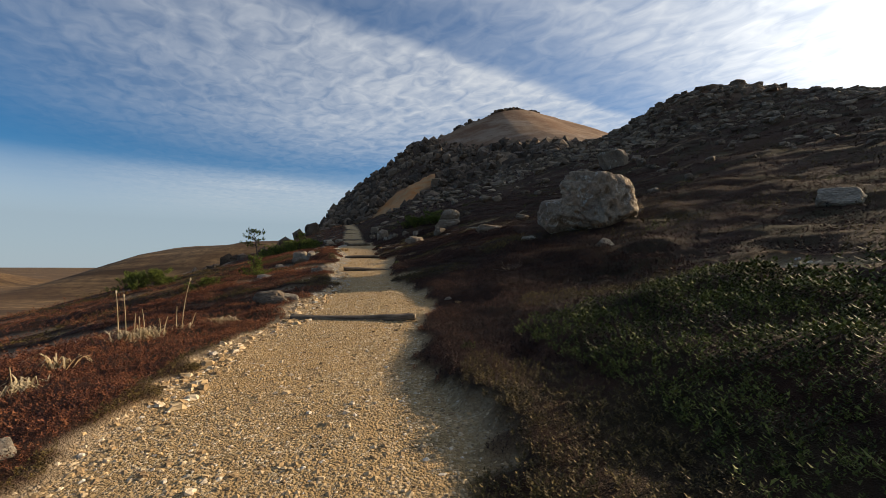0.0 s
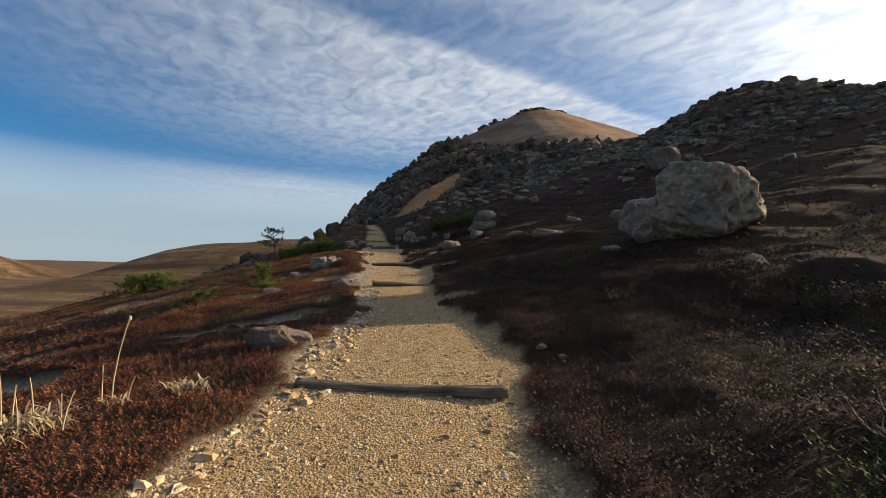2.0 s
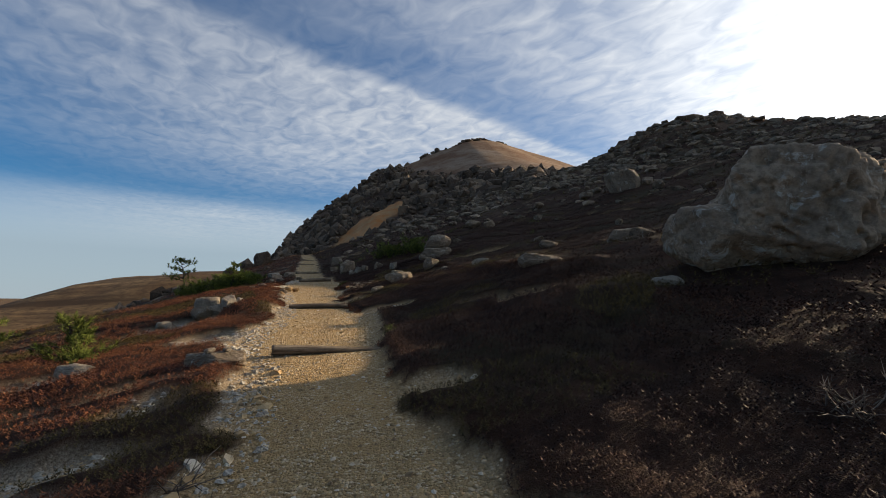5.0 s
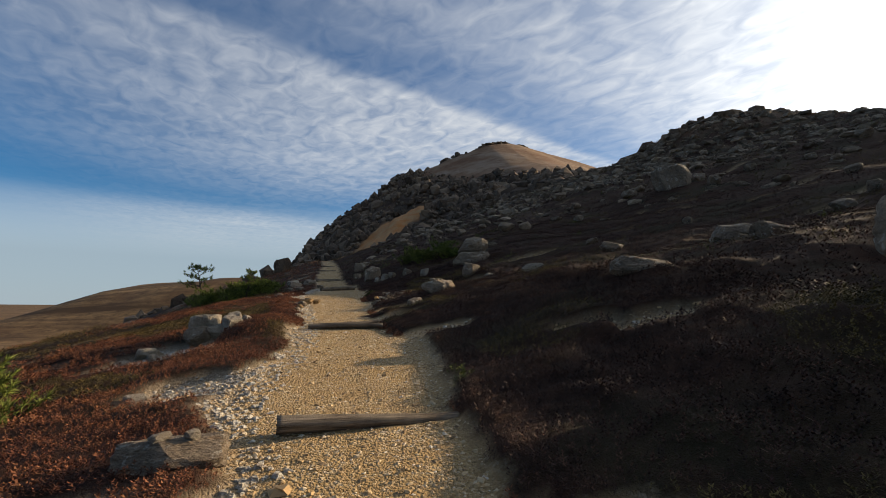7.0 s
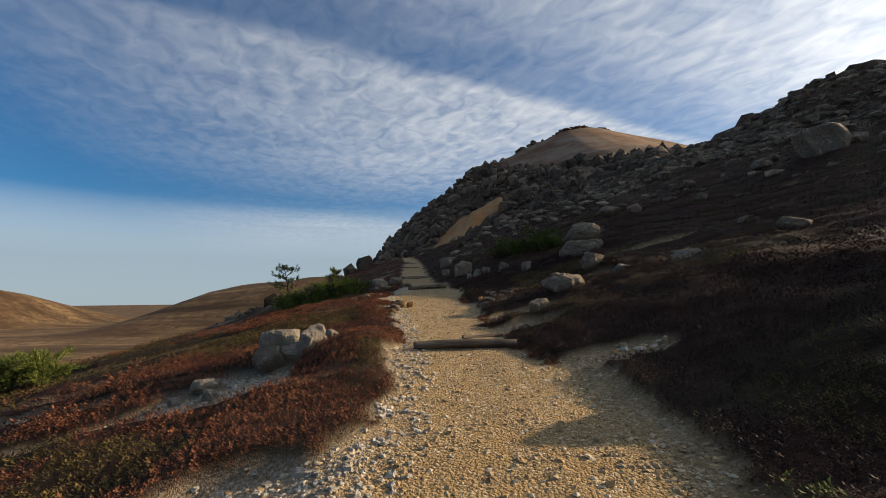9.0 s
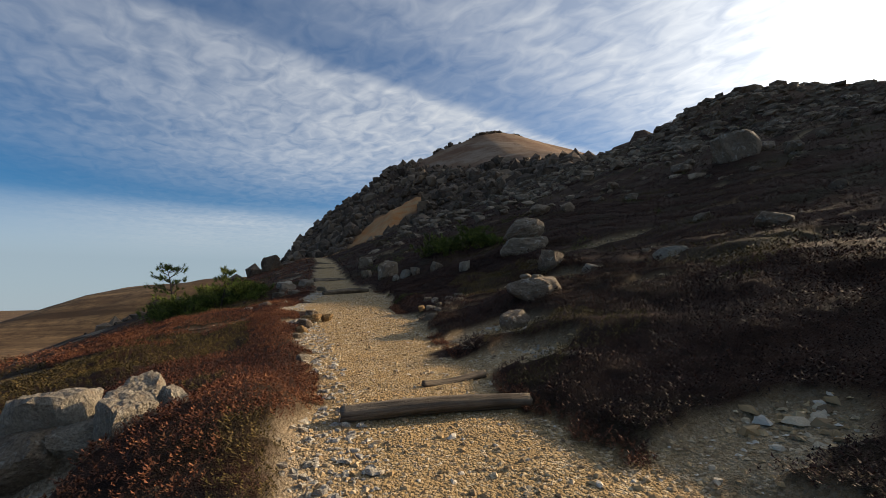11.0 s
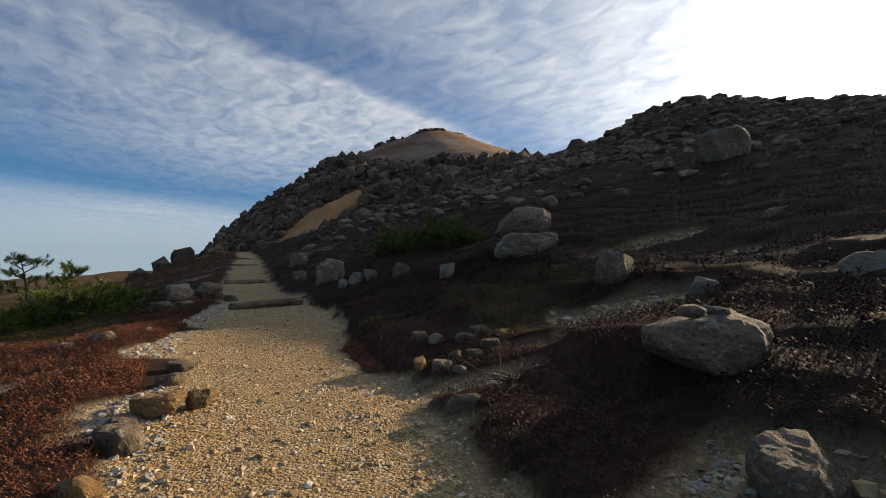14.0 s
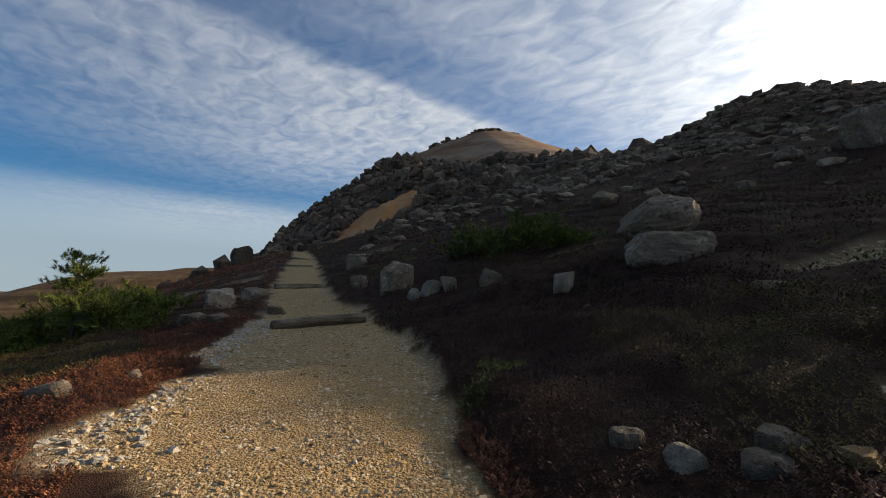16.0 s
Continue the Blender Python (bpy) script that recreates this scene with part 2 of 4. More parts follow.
CREST_Y = [140, 150, 156, 160, 164, 172, 180, 183, 190, 193, 192, 188, 180, 170, 165]


def lattice(ix, iy, seed):
    v = np.sin(ix * 127.1 + iy * 311.7 + seed * 74.7) * 43758.5453
    return v - np.floor(v)


def vnoise(x, y, seed=0):
    """Smooth value noise from 0 to 1, one bump a unit."""
    ix, iy = np.floor(x), np.floor(y)
    fx, fy = x - ix, y - iy
    fx, fy = fx * fx * (3 - 2 * fx), fy * fy * (3 - 2 * fy)
    x0, y0 = ix.min(), iy.min()
    nx, ny = int(ix.max() - x0) + 2, int(iy.max() - y0) + 2
    if nx * ny < 2 * ix.size:
        table = lattice(x0 + np.arange(nx)[None, :], y0 + np.arange(ny)[:, None], seed).ravel()
        i = ((iy - y0) * nx + (ix - x0)).astype(np.int64)
        a, b, c, d = table[i], table[i + 1], table[i + nx], table[i + nx + 1]
    else:
        a, b = lattice(ix, iy, seed), lattice(ix + 1, iy, seed)
        c, d = lattice(ix, iy + 1, seed), lattice(ix + 1, iy + 1, seed)
    return (a + (b - a) * fx) * (1 - fy) + (c + (d - c) * fx) * fy


def fnoise(x, y, seed=0, octaves=4):
    total, amp, norm = 0, 1.0, 0
    for k in range(octaves):
        total = total + amp * vnoise(x * 2 ** k + 13.7 * k, y * 2 ** k - 7.3 * k, seed + k)
        norm, amp = norm + amp, amp * 0.5
    return total / norm


def ramp(v, lo, hi):
    t = np.clip((v - lo) / (hi - lo), 0, 1)
    return t * t * (3 - 2 * t)


def smax(a, b, k):
    h = np.clip(0.5 + 0.5 * (a - b) / k, 0, 1)
    return b + (a - b) * h + k * h * (1 - h)


def edges(y):
    return np.interp(y, TRAIL_Y, TRAIL_L), np.interp(y, TRAIL_Y, TRAIL_R)


def lumps(x, y):
    return fnoise(x * 0.11, y * 0.11, 40, 3)


def base_height(x, y):
    """The lie of the land without its plant cover."""
    left, right = edges(y)
    up = np.maximum(x - right, 0)
    down = np.maximum(left - x, 0)
    z = np.interp(y, RISE_Y, RISE_Z) - 0.16 * np.maximum(-30 - y, 0) * 0.3
    side = np.interp(y, SIDE_Y, SIDE_S)
    # a gentle shelf beside the trail, and no dip of the far slope where the near one is shallow
    side = side + (np.interp(y, [-20, 14, 45, 84], [0.13, 0.2, 0.28, 0.355]) - side) * ramp(up, 6, 16)
    slope = side * (up - 0.35 * ramp(up, 0, 1.2)) + 0.35 * ramp(up, 0.5, 4) * (lumps(x * 3, y * 3) - 0.35)
    slope += 1.6 * ramp(up, 6, 20) * (lumps(x, y) - 0.5)
    slope -= 0.5 * np.maximum(y - 83, 0) * ramp(up, 0, 20)
    slope = slope + 3.2 * ramp(x, 29, 44) * ramp(y, 58, 78)
    zr = z + slope
    cap = 34.5 - 0.42 * np.maximum(79 - y, 0) + 2.5 * (fnoise(x * 0.09, y * 0.09, 5, 3) - 0.5)
    cap = cap - 3.2 * ramp(x, 53, 72) - 2.4 * ramp(x, 50, 55) * (1 - ramp(y, 66, 76))
    zr = -smax(-zr, -cap, 2.0)
    fall = (0.17 + 0.13 * ramp(y, 26, 50)) * down + 0.05 * np.maximum(down - 4, 0) + 0.3 * np.maximum(down - 60, 0)
    fall += 0.3 * ramp(down, 1, 5) * (lumps(x * 3 + 50, y * 3) - 0.5) + 1.3 * ramp(down, 8, 30) * (lumps(x + 90, y) - 0.5)
    ground = np.where(x > right, zr, z - fall)
    ground = ground - 0.12 * np.maximum(y - 100, 0)
    crest = sum(np.interp(x + d, CREST_X, CREST_Z) for d in (-7, -4, -1.5, 0, 1.5, 4, 7)) / 7
    cy = sum(np.interp(x + d, CREST_X, CREST_Y) for d in (-8, -4, 0, 4, 8)) / 5
    rough = (fnoise(x * 0.11, y * 0.11, 21, 4) - 0.5) * 7 * stony(x, y)
    drop = 0.51 * (np.sqrt((np.clip(cy - y, 0, 50)) ** 2 + 16) - 4) + 0.38 * np.maximum(cy - y - 50, 0)
    hill = crest - np.where(y < cy, drop, 0.6 * (y - cy)) + rough * ramp(y, 85, 110)
    hill = np.where(y > 70, hill, -60)
    # jagged ridge far behind the slope
    jag = np.interp(x, [60, 95, 118, 135, 150, 175, 230], [40, 72, 92, 103, 111, 118, 100]) - 0.9 * np.abs(y - 290) - 90 * (1 - ramp(x, 70, 110))
    jag = jag + (fnoise(x * 0.07, y * 0.07, 25, 4) - 0.5) * 9 + (fnoise(x * 0.25, y * 0.25, 26, 3) - 0.5) * 12
    hill = np.maximum(hill, np.where(y > 200, jag, -60))
    ground = smax(ground, hill, 1.5)
    plain = -33 + 3 * fnoise(x * 0.004, y * 0.004, 9, 3)
    # moorland rises beyond the plain
    m1 = 56 * ramp(x, -500, -385) * ramp(y, 380, 640) * (1 - ramp(y, 900, 1400)) * (1 - ramp(x, 200, 500))
    m1 = m1 * (0.95 + 0.25 * np.clip((x + 400) / 130, 0, 1)) * (0.94 + 0.12 * fnoise(x * 0.02, y * 0.02, 71, 3))
    m2 = 64 * ramp(-x, 640, 860) * ramp(y, 300, 430) * (1 - ramp(y, 640, 900)) * (0.9 + 0.2 * fnoise(x * 0.015, y * 0.015, 72, 3))
    return smax(ground, plain + m1 + m2, 3.0)


def stony(x, y):
    """One on the crag, none on the bare earth dome at its right."""
    crest = np.interp(x, CREST_X, CREST_Y)
    edge = (fnoise(x * 0.07, y * 0.07, 22, 3) - 0.5) * 26
    bare = ramp((x + 2) * 2.6 + 12 - (crest - y) + edge, -9, 9) * ramp(crest - y, -2, 4)
    return 1 - bare


def ochre_mask(x, y):
    """The orange scar that climbs from the end of the trail over the crag's foot."""
    s = np.clip((y - 82) / 42, 0, 1)
    mid = -17.0 + 13.5 * s
    wide = 5.2 + 4.0 * s
    d = 1 - np.abs(x - mid) / wide + (fnoise(x * 0.3, y * 0.3, 77, 3) - 0.5) * 1.3
    return ramp(d, 0, 0.3) * ramp(y, 80, 84) * (1 - ramp(y, 114, 121))


def gravel_mask(x, y):
    """One on bare gravel: the trail, its fringes and washed-out patches."""
    left, right = edges(y)
    wob = (fnoise(x * 1.1, y * 1.1, 3, 3) - 0.5) * 1.1
    fray = (fnoise(x * 5, y * 5, 4, 2) - 0.5) * 0.25
    inside = np.minimum(x - left, right - x) + wob * 0.7 + fray
    m = ramp(inside, -0.12, 0.12)
    streak = fnoise(x * 0.3 + y * 0.05, y * 1.5 - x * 0.35, 31, 3) + 0.02 * ramp(left - x, 1, 4)
    lee = ramp(left - x, 0.2, 1.2) * ramp(y, 8, 10) * ramp(streak, 0.605, 0.635)
    m = np.maximum(m, lee * (1 - ramp(left - x, 26, 40)))
    wild = ramp(x - right, 1.0, 2.5) * ramp(fnoise(x * 0.4 + 7, y * 0.8, 33, 3), 0.71, 0.73)
    m = np.maximum(m, wild * ramp(y, 13, 17) * (1 - ramp(x - right, 40, 60)))
    frayed, torn = (fnoise(x * 1.3, y * 1.3, 8, 3) - 0.5) * 0.9, (fnoise(x * 1.6, y * 1.6, 18, 3) - 0.5) * 0.7
    for px, py, rx, ry in ((-0.5, 27.4, 1.2, 0.5), (-2.2, 26.6, 0.5, 0.16), (-2.55, 22.0, 0.65, 0.55), (-1.7, 19.4, 0.8, 0.35), (1.0, 16.6, 0.65, 0.4), (-4.6, 16.2, 0.6, 0.6), (-2.5, 23.5, 0.85, 0.7), (-1.1, 13.2, 0.4, 0.25), (5.4, 6.8, 0.6, 1.1), (-3.1, 25.9, 0.5, 0.3), (2.5, 31.0, 1.8, 0.5)):
        d = 1 - np.hypot((x - px) / rx, (y - py) / ry) + frayed
        m = np.maximum(m, ramp(d, -0.1, 0.1))
    for px, py, rx, ry in ((-3.1, 22.6, 0.55, 0.33), (-7.2, 22.0, 1.6, 1.6), (-2.1, 25.2, 1.1, 0.7), (-8.1, 30.2, 1.3, 0.7), (-3.7, 28.0, 0.8, 1.3), (-5.6, 17.2, 0.9, 0.5), (-5.4, 20.5, 0.6, 1.5), (-6.8, 26.8, 0.65, 1.1), (-6.3, 24.9, 0.45, 0.5)):
        d = 1 - np.hypot((x - px) / rx, (y - py) / ry) + torn
        m = m * (1 - ramp(d, -0.06, 0.06))
    return m


def plant_height(x, y):
    left, right = edges(y)
    off = np.maximum(x - right, left - x)
    mound = 0.5 * fnoise(x * 1.0, y * 1.0, 51, 3) + 0.5 * fnoise((x + 0.35 * y) * 1.1, (y - 0.35 * x) * 0.35, 52, 3)
    h = 0.05 + 0.42 * np.clip(mound - 0.3, 0, 1) + 0.05 * fnoise(x * 5, y * 5, 55, 2)
    h = h + 0.13 * ramp(x - right, 1.5, 5) * np.clip(fnoise(x * 0.3 + 5, (y + 0.3 * x) * 0.85, 57, 3) - 0.4, 0, 1) * 2
    # a tall bush between the pale outcrop and the trail
    h = h + 0.28 * np.exp(-((x + 5.2) / 0.55) ** 2 - ((y - 20.2) / 0.9) ** 2)
    near = ramp(off, -0.25, 0.3) * (0.62 + 0.38 * ramp(off, 0.3, 1.8))
    return h * (1 - gravel_mask(x, y)) * near


def land(x, y):
    """The ground's height with mounds and the uneven trail."""
    x, y = np.asarray(x, float), np.asarray(y, float)
    z = base_height(x, y) + plant_height(x, y) * (1 - ramp(np.abs(y - 20), 60, 90))
    left, right = edges(y)
    z = z + 0.05 * (fnoise(x * 1.4, y * 1.4, 60, 3) - 0.5) + 0.018 * (fnoise(x * 7, y * 7, 66, 2) - 0.5)
    return z


# ---- the ground, one sheet to the horizon ----


def lines(lo, hi, step, far_lo, far_hi, grow):
    near = list(np.arange(lo, hi, step))
    out, s, v = [], step, near[-1]
    while v < far_hi:
        s *= 1 + grow
        v += s
        out.append(v)
    pre, s, v = [], step, near[0]
    while v > far_lo:
        s *= 1 + grow
        v -= s
        pre.append(v)
    return np.array(pre[::-1] + near + out)


def sheet(name, V, F, mat, smooth=True):
    me = bpy.data.meshes.new(name)
    k = F.shape[1]
    me.vertices.add(len(V))
    me.vertices.foreach_set("co", np.ascontiguousarray(V, np.float32).ravel())
    me.loops.add(F.size)
    me.loops.foreach_set("vertex_index", np.ascontiguousarray(F, np.int32).ravel())
    me.polygons.add(len(F))
    me.polygons.foreach_set("loop_start", np.arange(0, F.size, k, dtype=np.int32))
    me.polygons.foreach_set("use_smooth", np.full(len(F), smooth))
    me.update(calc_edges=True)
    me.materials.append(mat)
    return me


def ground():
    gx = lines(-11, 5, 0.11, -4600, 4600, 0.045)
    gy = lines(0.5, 37, 0.12, -900, 4700, 0.029)
    X, Y = np.meshgrid(gx, gy)
    x, y = X.ravel(), Y.ravel()
    z = land(x, y)
    nx, ny = len(gx), len(gy)
    i = (np.arange(ny - 1)[:, None] * nx + np.arange(nx - 1)[None, :]).ravel()
    me = sheet("ground", np.stack([x, y, z], 1), np.stack([i, i + 1, i + nx + 1, i + nx], 1), GROUND)
    left, right = edges(y)
    far = ramp(y + 0.25 * x, 72, 92)
    on_hill = ramp(z + 12, 0, 6) * far * (x > -75)
    bare = 1 - stony(x, y)
    patch = ochre_mask(x, y)
    side = ramp(x - right, 4, 14) * ramp(fnoise(x * 0.25, y * 0.25, 78, 4), 0.52, 0.64) * ramp(y, 28, 55)
    layers = {"gravel": gravel_mask(x, y) * (1 - ramp(y, 82, 95)) * (1 - 0.4 * ramp(x - right, 0.8, 1.8)),
              "pale": np.maximum(ramp(left - x, -0.35, 0.25), 0.4 * ramp(x - right, -0.2, 0.3)),
              "scree": np.maximum(np.where(y < 225, on_hill * (1 - bare), 0.75 * on_hill), 0.4 * side), "earth": on_hill * bare * (y < 225), "ochre": patch,
              "plain": np.maximum(ramp(-z, 6, 12) * ramp(np.hypot(x, y), 60, 110), (x < -90) * ramp(np.hypot(x, y), 150, 220))}
    for key, v in layers.items():
        me.attributes.new(key, "FLOAT", "POINT").data.foreach_set("value", v.astype(np.float32))
    return tagged(new("ground", me), "heath hillside ground with a tan gravel trail", "ground", kind="structure")


ground()
rng = np.random.default_rng(7)


def shoots(name, mat, x, y, size, leaves, label, sink=0.012):
    """Many small upright sprigs, each a stem's worth of leaves set in a spiral, rooted on the ground."""
    k = len(x)
    foot = np.stack([x, y, land(x, y) - sink], 1)[:, None]
    axis = np.concatenate([rng.normal(0, 0.33, (k, 2)), np.ones((k, 1))], 1)[:, None]
    s = size[:, None, None]
    t = (np.arange(leaves)[None, :, None] + rng.uniform(0.3, 1, (k, leaves, 1))) / leaves
    ang = rng.uniform(0, 6.283, (k, 1)) + np.arange(leaves)[None, :] * 2.4 + rng.normal(0, 0.3, (k, leaves))
    out = np.stack([np.cos(ang), np.sin(ang), 0 * ang], 2)
    root = foot + axis * (s * (0.15 + 0.75 * t))
    reach = s * rng.uniform(0.28, 0.5, (k, leaves, 1)) * (1.15 - 0.45 * t)
    tip = root + out * reach + axis * (reach * (0.35 + 0.75 * t))
    wide = np.stack([-out[:, :, 1], out[:, :, 0], 0 * ang], 2) * (s * 0.125)
    mid = root + (tip - root) * 0.45
    V = np.stack([mid - wide - (tip - root) * 0.4, mid + wide, tip], 2).reshape(-1, 3)
    me = sheet(name, V, np.arange(len(V)).reshape(-1, 3), mat, False)
    tint = np.repeat(rng.uniform(0, 1, k), leaves * 3)
    me.attributes.new("sprig", "FLOAT", "POINT").data.foreach_set("value", tint.astype(np.float32))
    return tagged(new(name, me), label, "heath", kind="stuff")


def scatter(count, x0, x1, y0, y1):
    return rng.uniform(x0, x1, count), rng.uniform(y0, y1, count)


def plants():
    zones = []
    y = rng.uniform(0.8, 34, 170000)
    left, right = edges(y)
    off = 5.0 * rng.uniform(0, 1, len(y)) ** 1.6 - 0.2
    x = np.where(rng.uniform(0, 1, len(y)) < 0.5, left - off, right + off)
    zones.append((x, y, 0.052 + 0.007 * np.maximum(off, 0), 7))
    x, y = scatter(105000, -20, 14, 1, 46)
    left, right = edges(y)
    keep = (np.maximum(left - x, x - right) > 4.2) | (y > 33.5)
    zones.append((x[keep], y[keep], np.full(keep.sum(), 0.115), 5))
    x, y = scatter(95000, -34, 45, 4, 85)
    keep = ~((x > -20) & (x < 14) & (y < 45))
    zones.append((x[keep], y[keep], np.full(keep.sum(), 0.2), 4))
    kinds = (("rust_heath_shoots", HEATH, "rust-red low heath coloured brighter for the sunny side"), ("dark_heath_shoots", SHADED_HEATH, "brown heath covering the upper slope, coloured darker for its shade"), ("olive_shoots", OLIVE, "olive and yellowish low heath shoots"), ("crowberry_shoots", GREEN, "dark green crowberry mats on the slope"))
    for x, y, size, leaves in zones:
        keep = (gravel_mask(x, y) < 0.4) & (base_height(x, y) > -9)
        x, y, size = x[keep], y[keep], size[keep]
        left, right = edges(y)
        s = size * (0.65 + 0.7 * rng.uniform(0, 1, len(x)) ** 2) * (0.75 + 0.5 * fnoise(x * 2.2, y * 2.2, 92, 2))
        hue = fnoise(x * 0.5, y * 0.5, 90, 3)
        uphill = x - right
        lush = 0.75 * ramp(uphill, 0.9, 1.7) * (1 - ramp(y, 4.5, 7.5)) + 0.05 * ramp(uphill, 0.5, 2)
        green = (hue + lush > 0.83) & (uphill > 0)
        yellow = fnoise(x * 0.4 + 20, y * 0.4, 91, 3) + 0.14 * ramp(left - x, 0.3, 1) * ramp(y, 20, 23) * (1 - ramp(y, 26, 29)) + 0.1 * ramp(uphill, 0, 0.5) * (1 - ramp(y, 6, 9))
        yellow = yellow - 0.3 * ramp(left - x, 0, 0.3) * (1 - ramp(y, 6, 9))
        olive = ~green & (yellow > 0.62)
        # downhill of the trail takes the heath coloured as sunlit, uphill the shaded one
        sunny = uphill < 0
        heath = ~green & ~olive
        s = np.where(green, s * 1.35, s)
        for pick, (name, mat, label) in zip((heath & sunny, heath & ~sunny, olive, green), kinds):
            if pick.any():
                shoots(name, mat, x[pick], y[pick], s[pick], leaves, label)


plants()


def pebbles(name, count, x0, x1, y0, y1, low, high, mat, label, fringe=False, crown=True):
    x, y = scatter(count, x0, x1, y0, y1)
    g = gravel_mask(x, y)
    left, right = edges(y)
    edge = ramp(np.maximum(left - x, x - right), -0.6, 0.1)
    keep = (g > 0.5) & (rng.uniform(0, 1, count) < 0.45 + 0.55 * edge)
    if fringe:
        keep &= (x < left + 0.5) | (x > right + 0.6)
    x, y = x[keep], y[keep]
    k = len(x)
    s = low + (high - low) * rng.uniform(0, 1, k) ** 3
    z = land(x, y) + s * 0.15
    turn = np.arange(5) * 1.2566
    ring = np.stack([np.cos(turn), np.sin(turn), 0 * turn - 0.2], 1)
    top = ring * (0.62, 0.62, 0) + (0.05, 0.05, 0.42) if crown else np.array([(0, 0, 0.4)])
    axes = np.concatenate([ring, top])
    pts = axes[None] * rng.uniform(0.7, 1.15, (k, len(axes), 1)) + rng.normal(0, 0.11, (k, len(axes), 3))
    a = rng.uniform(0, 6.283, k)
    ca, sa = np.cos(a)[:, None], np.sin(a)[:, None]
    px, py = pts[:, :, 0] * 1.3, pts[:, :, 1]
    V = np.stack([x[:, None] + s[:, None] * (px * ca - py * sa), y[:, None] + s[:, None] * (px * sa + py * ca), z[:, None] + s[:, None] * pts[:, :, 2]], 2).reshape(-1, 3)
    if crown:
        tri = [f for i in range(5) for f in ((i, (i + 1) % 5, i + 5), ((i + 1) % 5, (i + 1) % 5 + 5, i + 5))] + [(5, 6, 7), (5, 7, 8), (5, 8, 9)]
    else:
        tri = [(i, (i + 1) % 5, 5) for i in range(5)]
    F = (np.arange(k)[:, None, None] * len(axes) + np.array(tri)[None]).reshape(-1, 3)
    return tagged(new(name, sheet(name, V, F, mat, False)), label, "gravel", kind="stuff")


def pebble_material():
    m, n = material("mixed_trail_pebbles")
    one = n.add("ShaderNodeNewGeometry").outputs["Random Per Island"]
    c = n.ramp(one, (0.0, (0.17, 0.115, 0.065)), (0.3, (0.36, 0.24, 0.115)), (0.6, (0.47, 0.33, 0.165)), (0.88, (0.56, 0.44, 0.28)), (1.0, (0.62, 0.56, 0.46)))
    f = n.noise(place(n), 120.0, 4.0)
    c = n.mix(n.ramp(f, (0.4, 0), (0.7, 0.4)), c, (0.25, 0.18, 0.11))
    finish(n, c, 0.9, f, 0.4, 0.004, 0.25)
    return m


PEBBLE = pebble_material()
WHITE_PEBBLE = rock_material("white_pebble", (0.42, 0.37, 0.29), (0.66, 0.61, 0.52), 0.1)
pebbles("gravel_fine", 300000, -9, 2, 1, 33, 0.007, 0.026, PEBBLE, "fine tan gravel loose on the trail", crown=False)
pebbles("gravel_coarse", 45000, -12, 5, 1, 40, 0.012, 0.034, PEBBLE, "coarse pale gravel along the trail edges")

pebbles("slope_gravel", 60000, -3, 9, 4, 36, 0.016, 0.07, PEBBLE, "coarse gravel on bare patches of the slope", fringe=True)
pebbles("white_gravel", 60000, -14, -2.2, 10, 34, 0.016, 0.045, WHITE_PEBBLE, "white stones on the washed gravel fringe", fringe=True)

# ---- rocks ----


def rock_shape(seed, level, facets=11, grain=0.07, low=0.6, planes=(), pits=0.0):
    """A broken boulder: a ball cut by random planes and roughened, one unit across."""
    r = np.random.default_rng(seed)
    bm = bmesh.new()
    bmesh.ops.create_icosphere(bm, subdivisions=level, radius=1.0)
    d = np.array([v.co[:] for v in bm.verts])
    d /= np.linalg.norm(d, axis=1, keepdims=True)
    nrm = r.normal(size=(facets, 3))
    nrm[0] = (r.normal() * 0.15, r.normal() * 0.15, 1)
    nrm /= np.linalg.norm(nrm, axis=1, keepdims=True)
    far = r.uniform(low, 0.95, facets)
    far[0] = low + 0.05
    if planes:
        nrm = np.array([p[:3] for p in planes], float)
        nrm /= np.linalg.norm(nrm, axis=1, keepdims=True)
        far = np.array([p[3] for p in planes])
    dots = np.maximum(d @ nrm.T, 1e-3)
    dist = np.minimum((far / dots).min(1), 1.25 if planes else 1.1)
    p = d * dist[:, None]
    shift = Vector((seed * 3.1, seed * 1.7, 0))
    for v, q in zip(bm.verts, p):
        s = Vector(q)
        bump = noise.fractal(s * 1.8 + shift, 0.7, 2.1, 6) * grain
        crack = -0.6 * grain * max(0, 1 - 9 * abs(noise.noise(s * 2.1 - shift)))
        hollow = -pits * max(0, noise.noise(s * 4.3 + shift) - 0.28) - 0.5 * pits * max(0, noise.noise(s * 9.0 - shift) - 0.3)
        v.co = s * (1 + bump + crack + hollow)
    lo, hi = (np.array([f(v.co[i] for v in bm.verts) for i in range(3)]) for f in (min, max))
    for v in bm.verts:
        v.co = Vector([(v.co[i] - lo[i]) / (hi[i] - lo[i]) - 0.5 for i in range(3)])
        v.co.z += 0.5
    me = bpy.data.meshes.new("rock")
    bm.to_mesh(me)
    bm.free()
    return me


ROCKS = {}


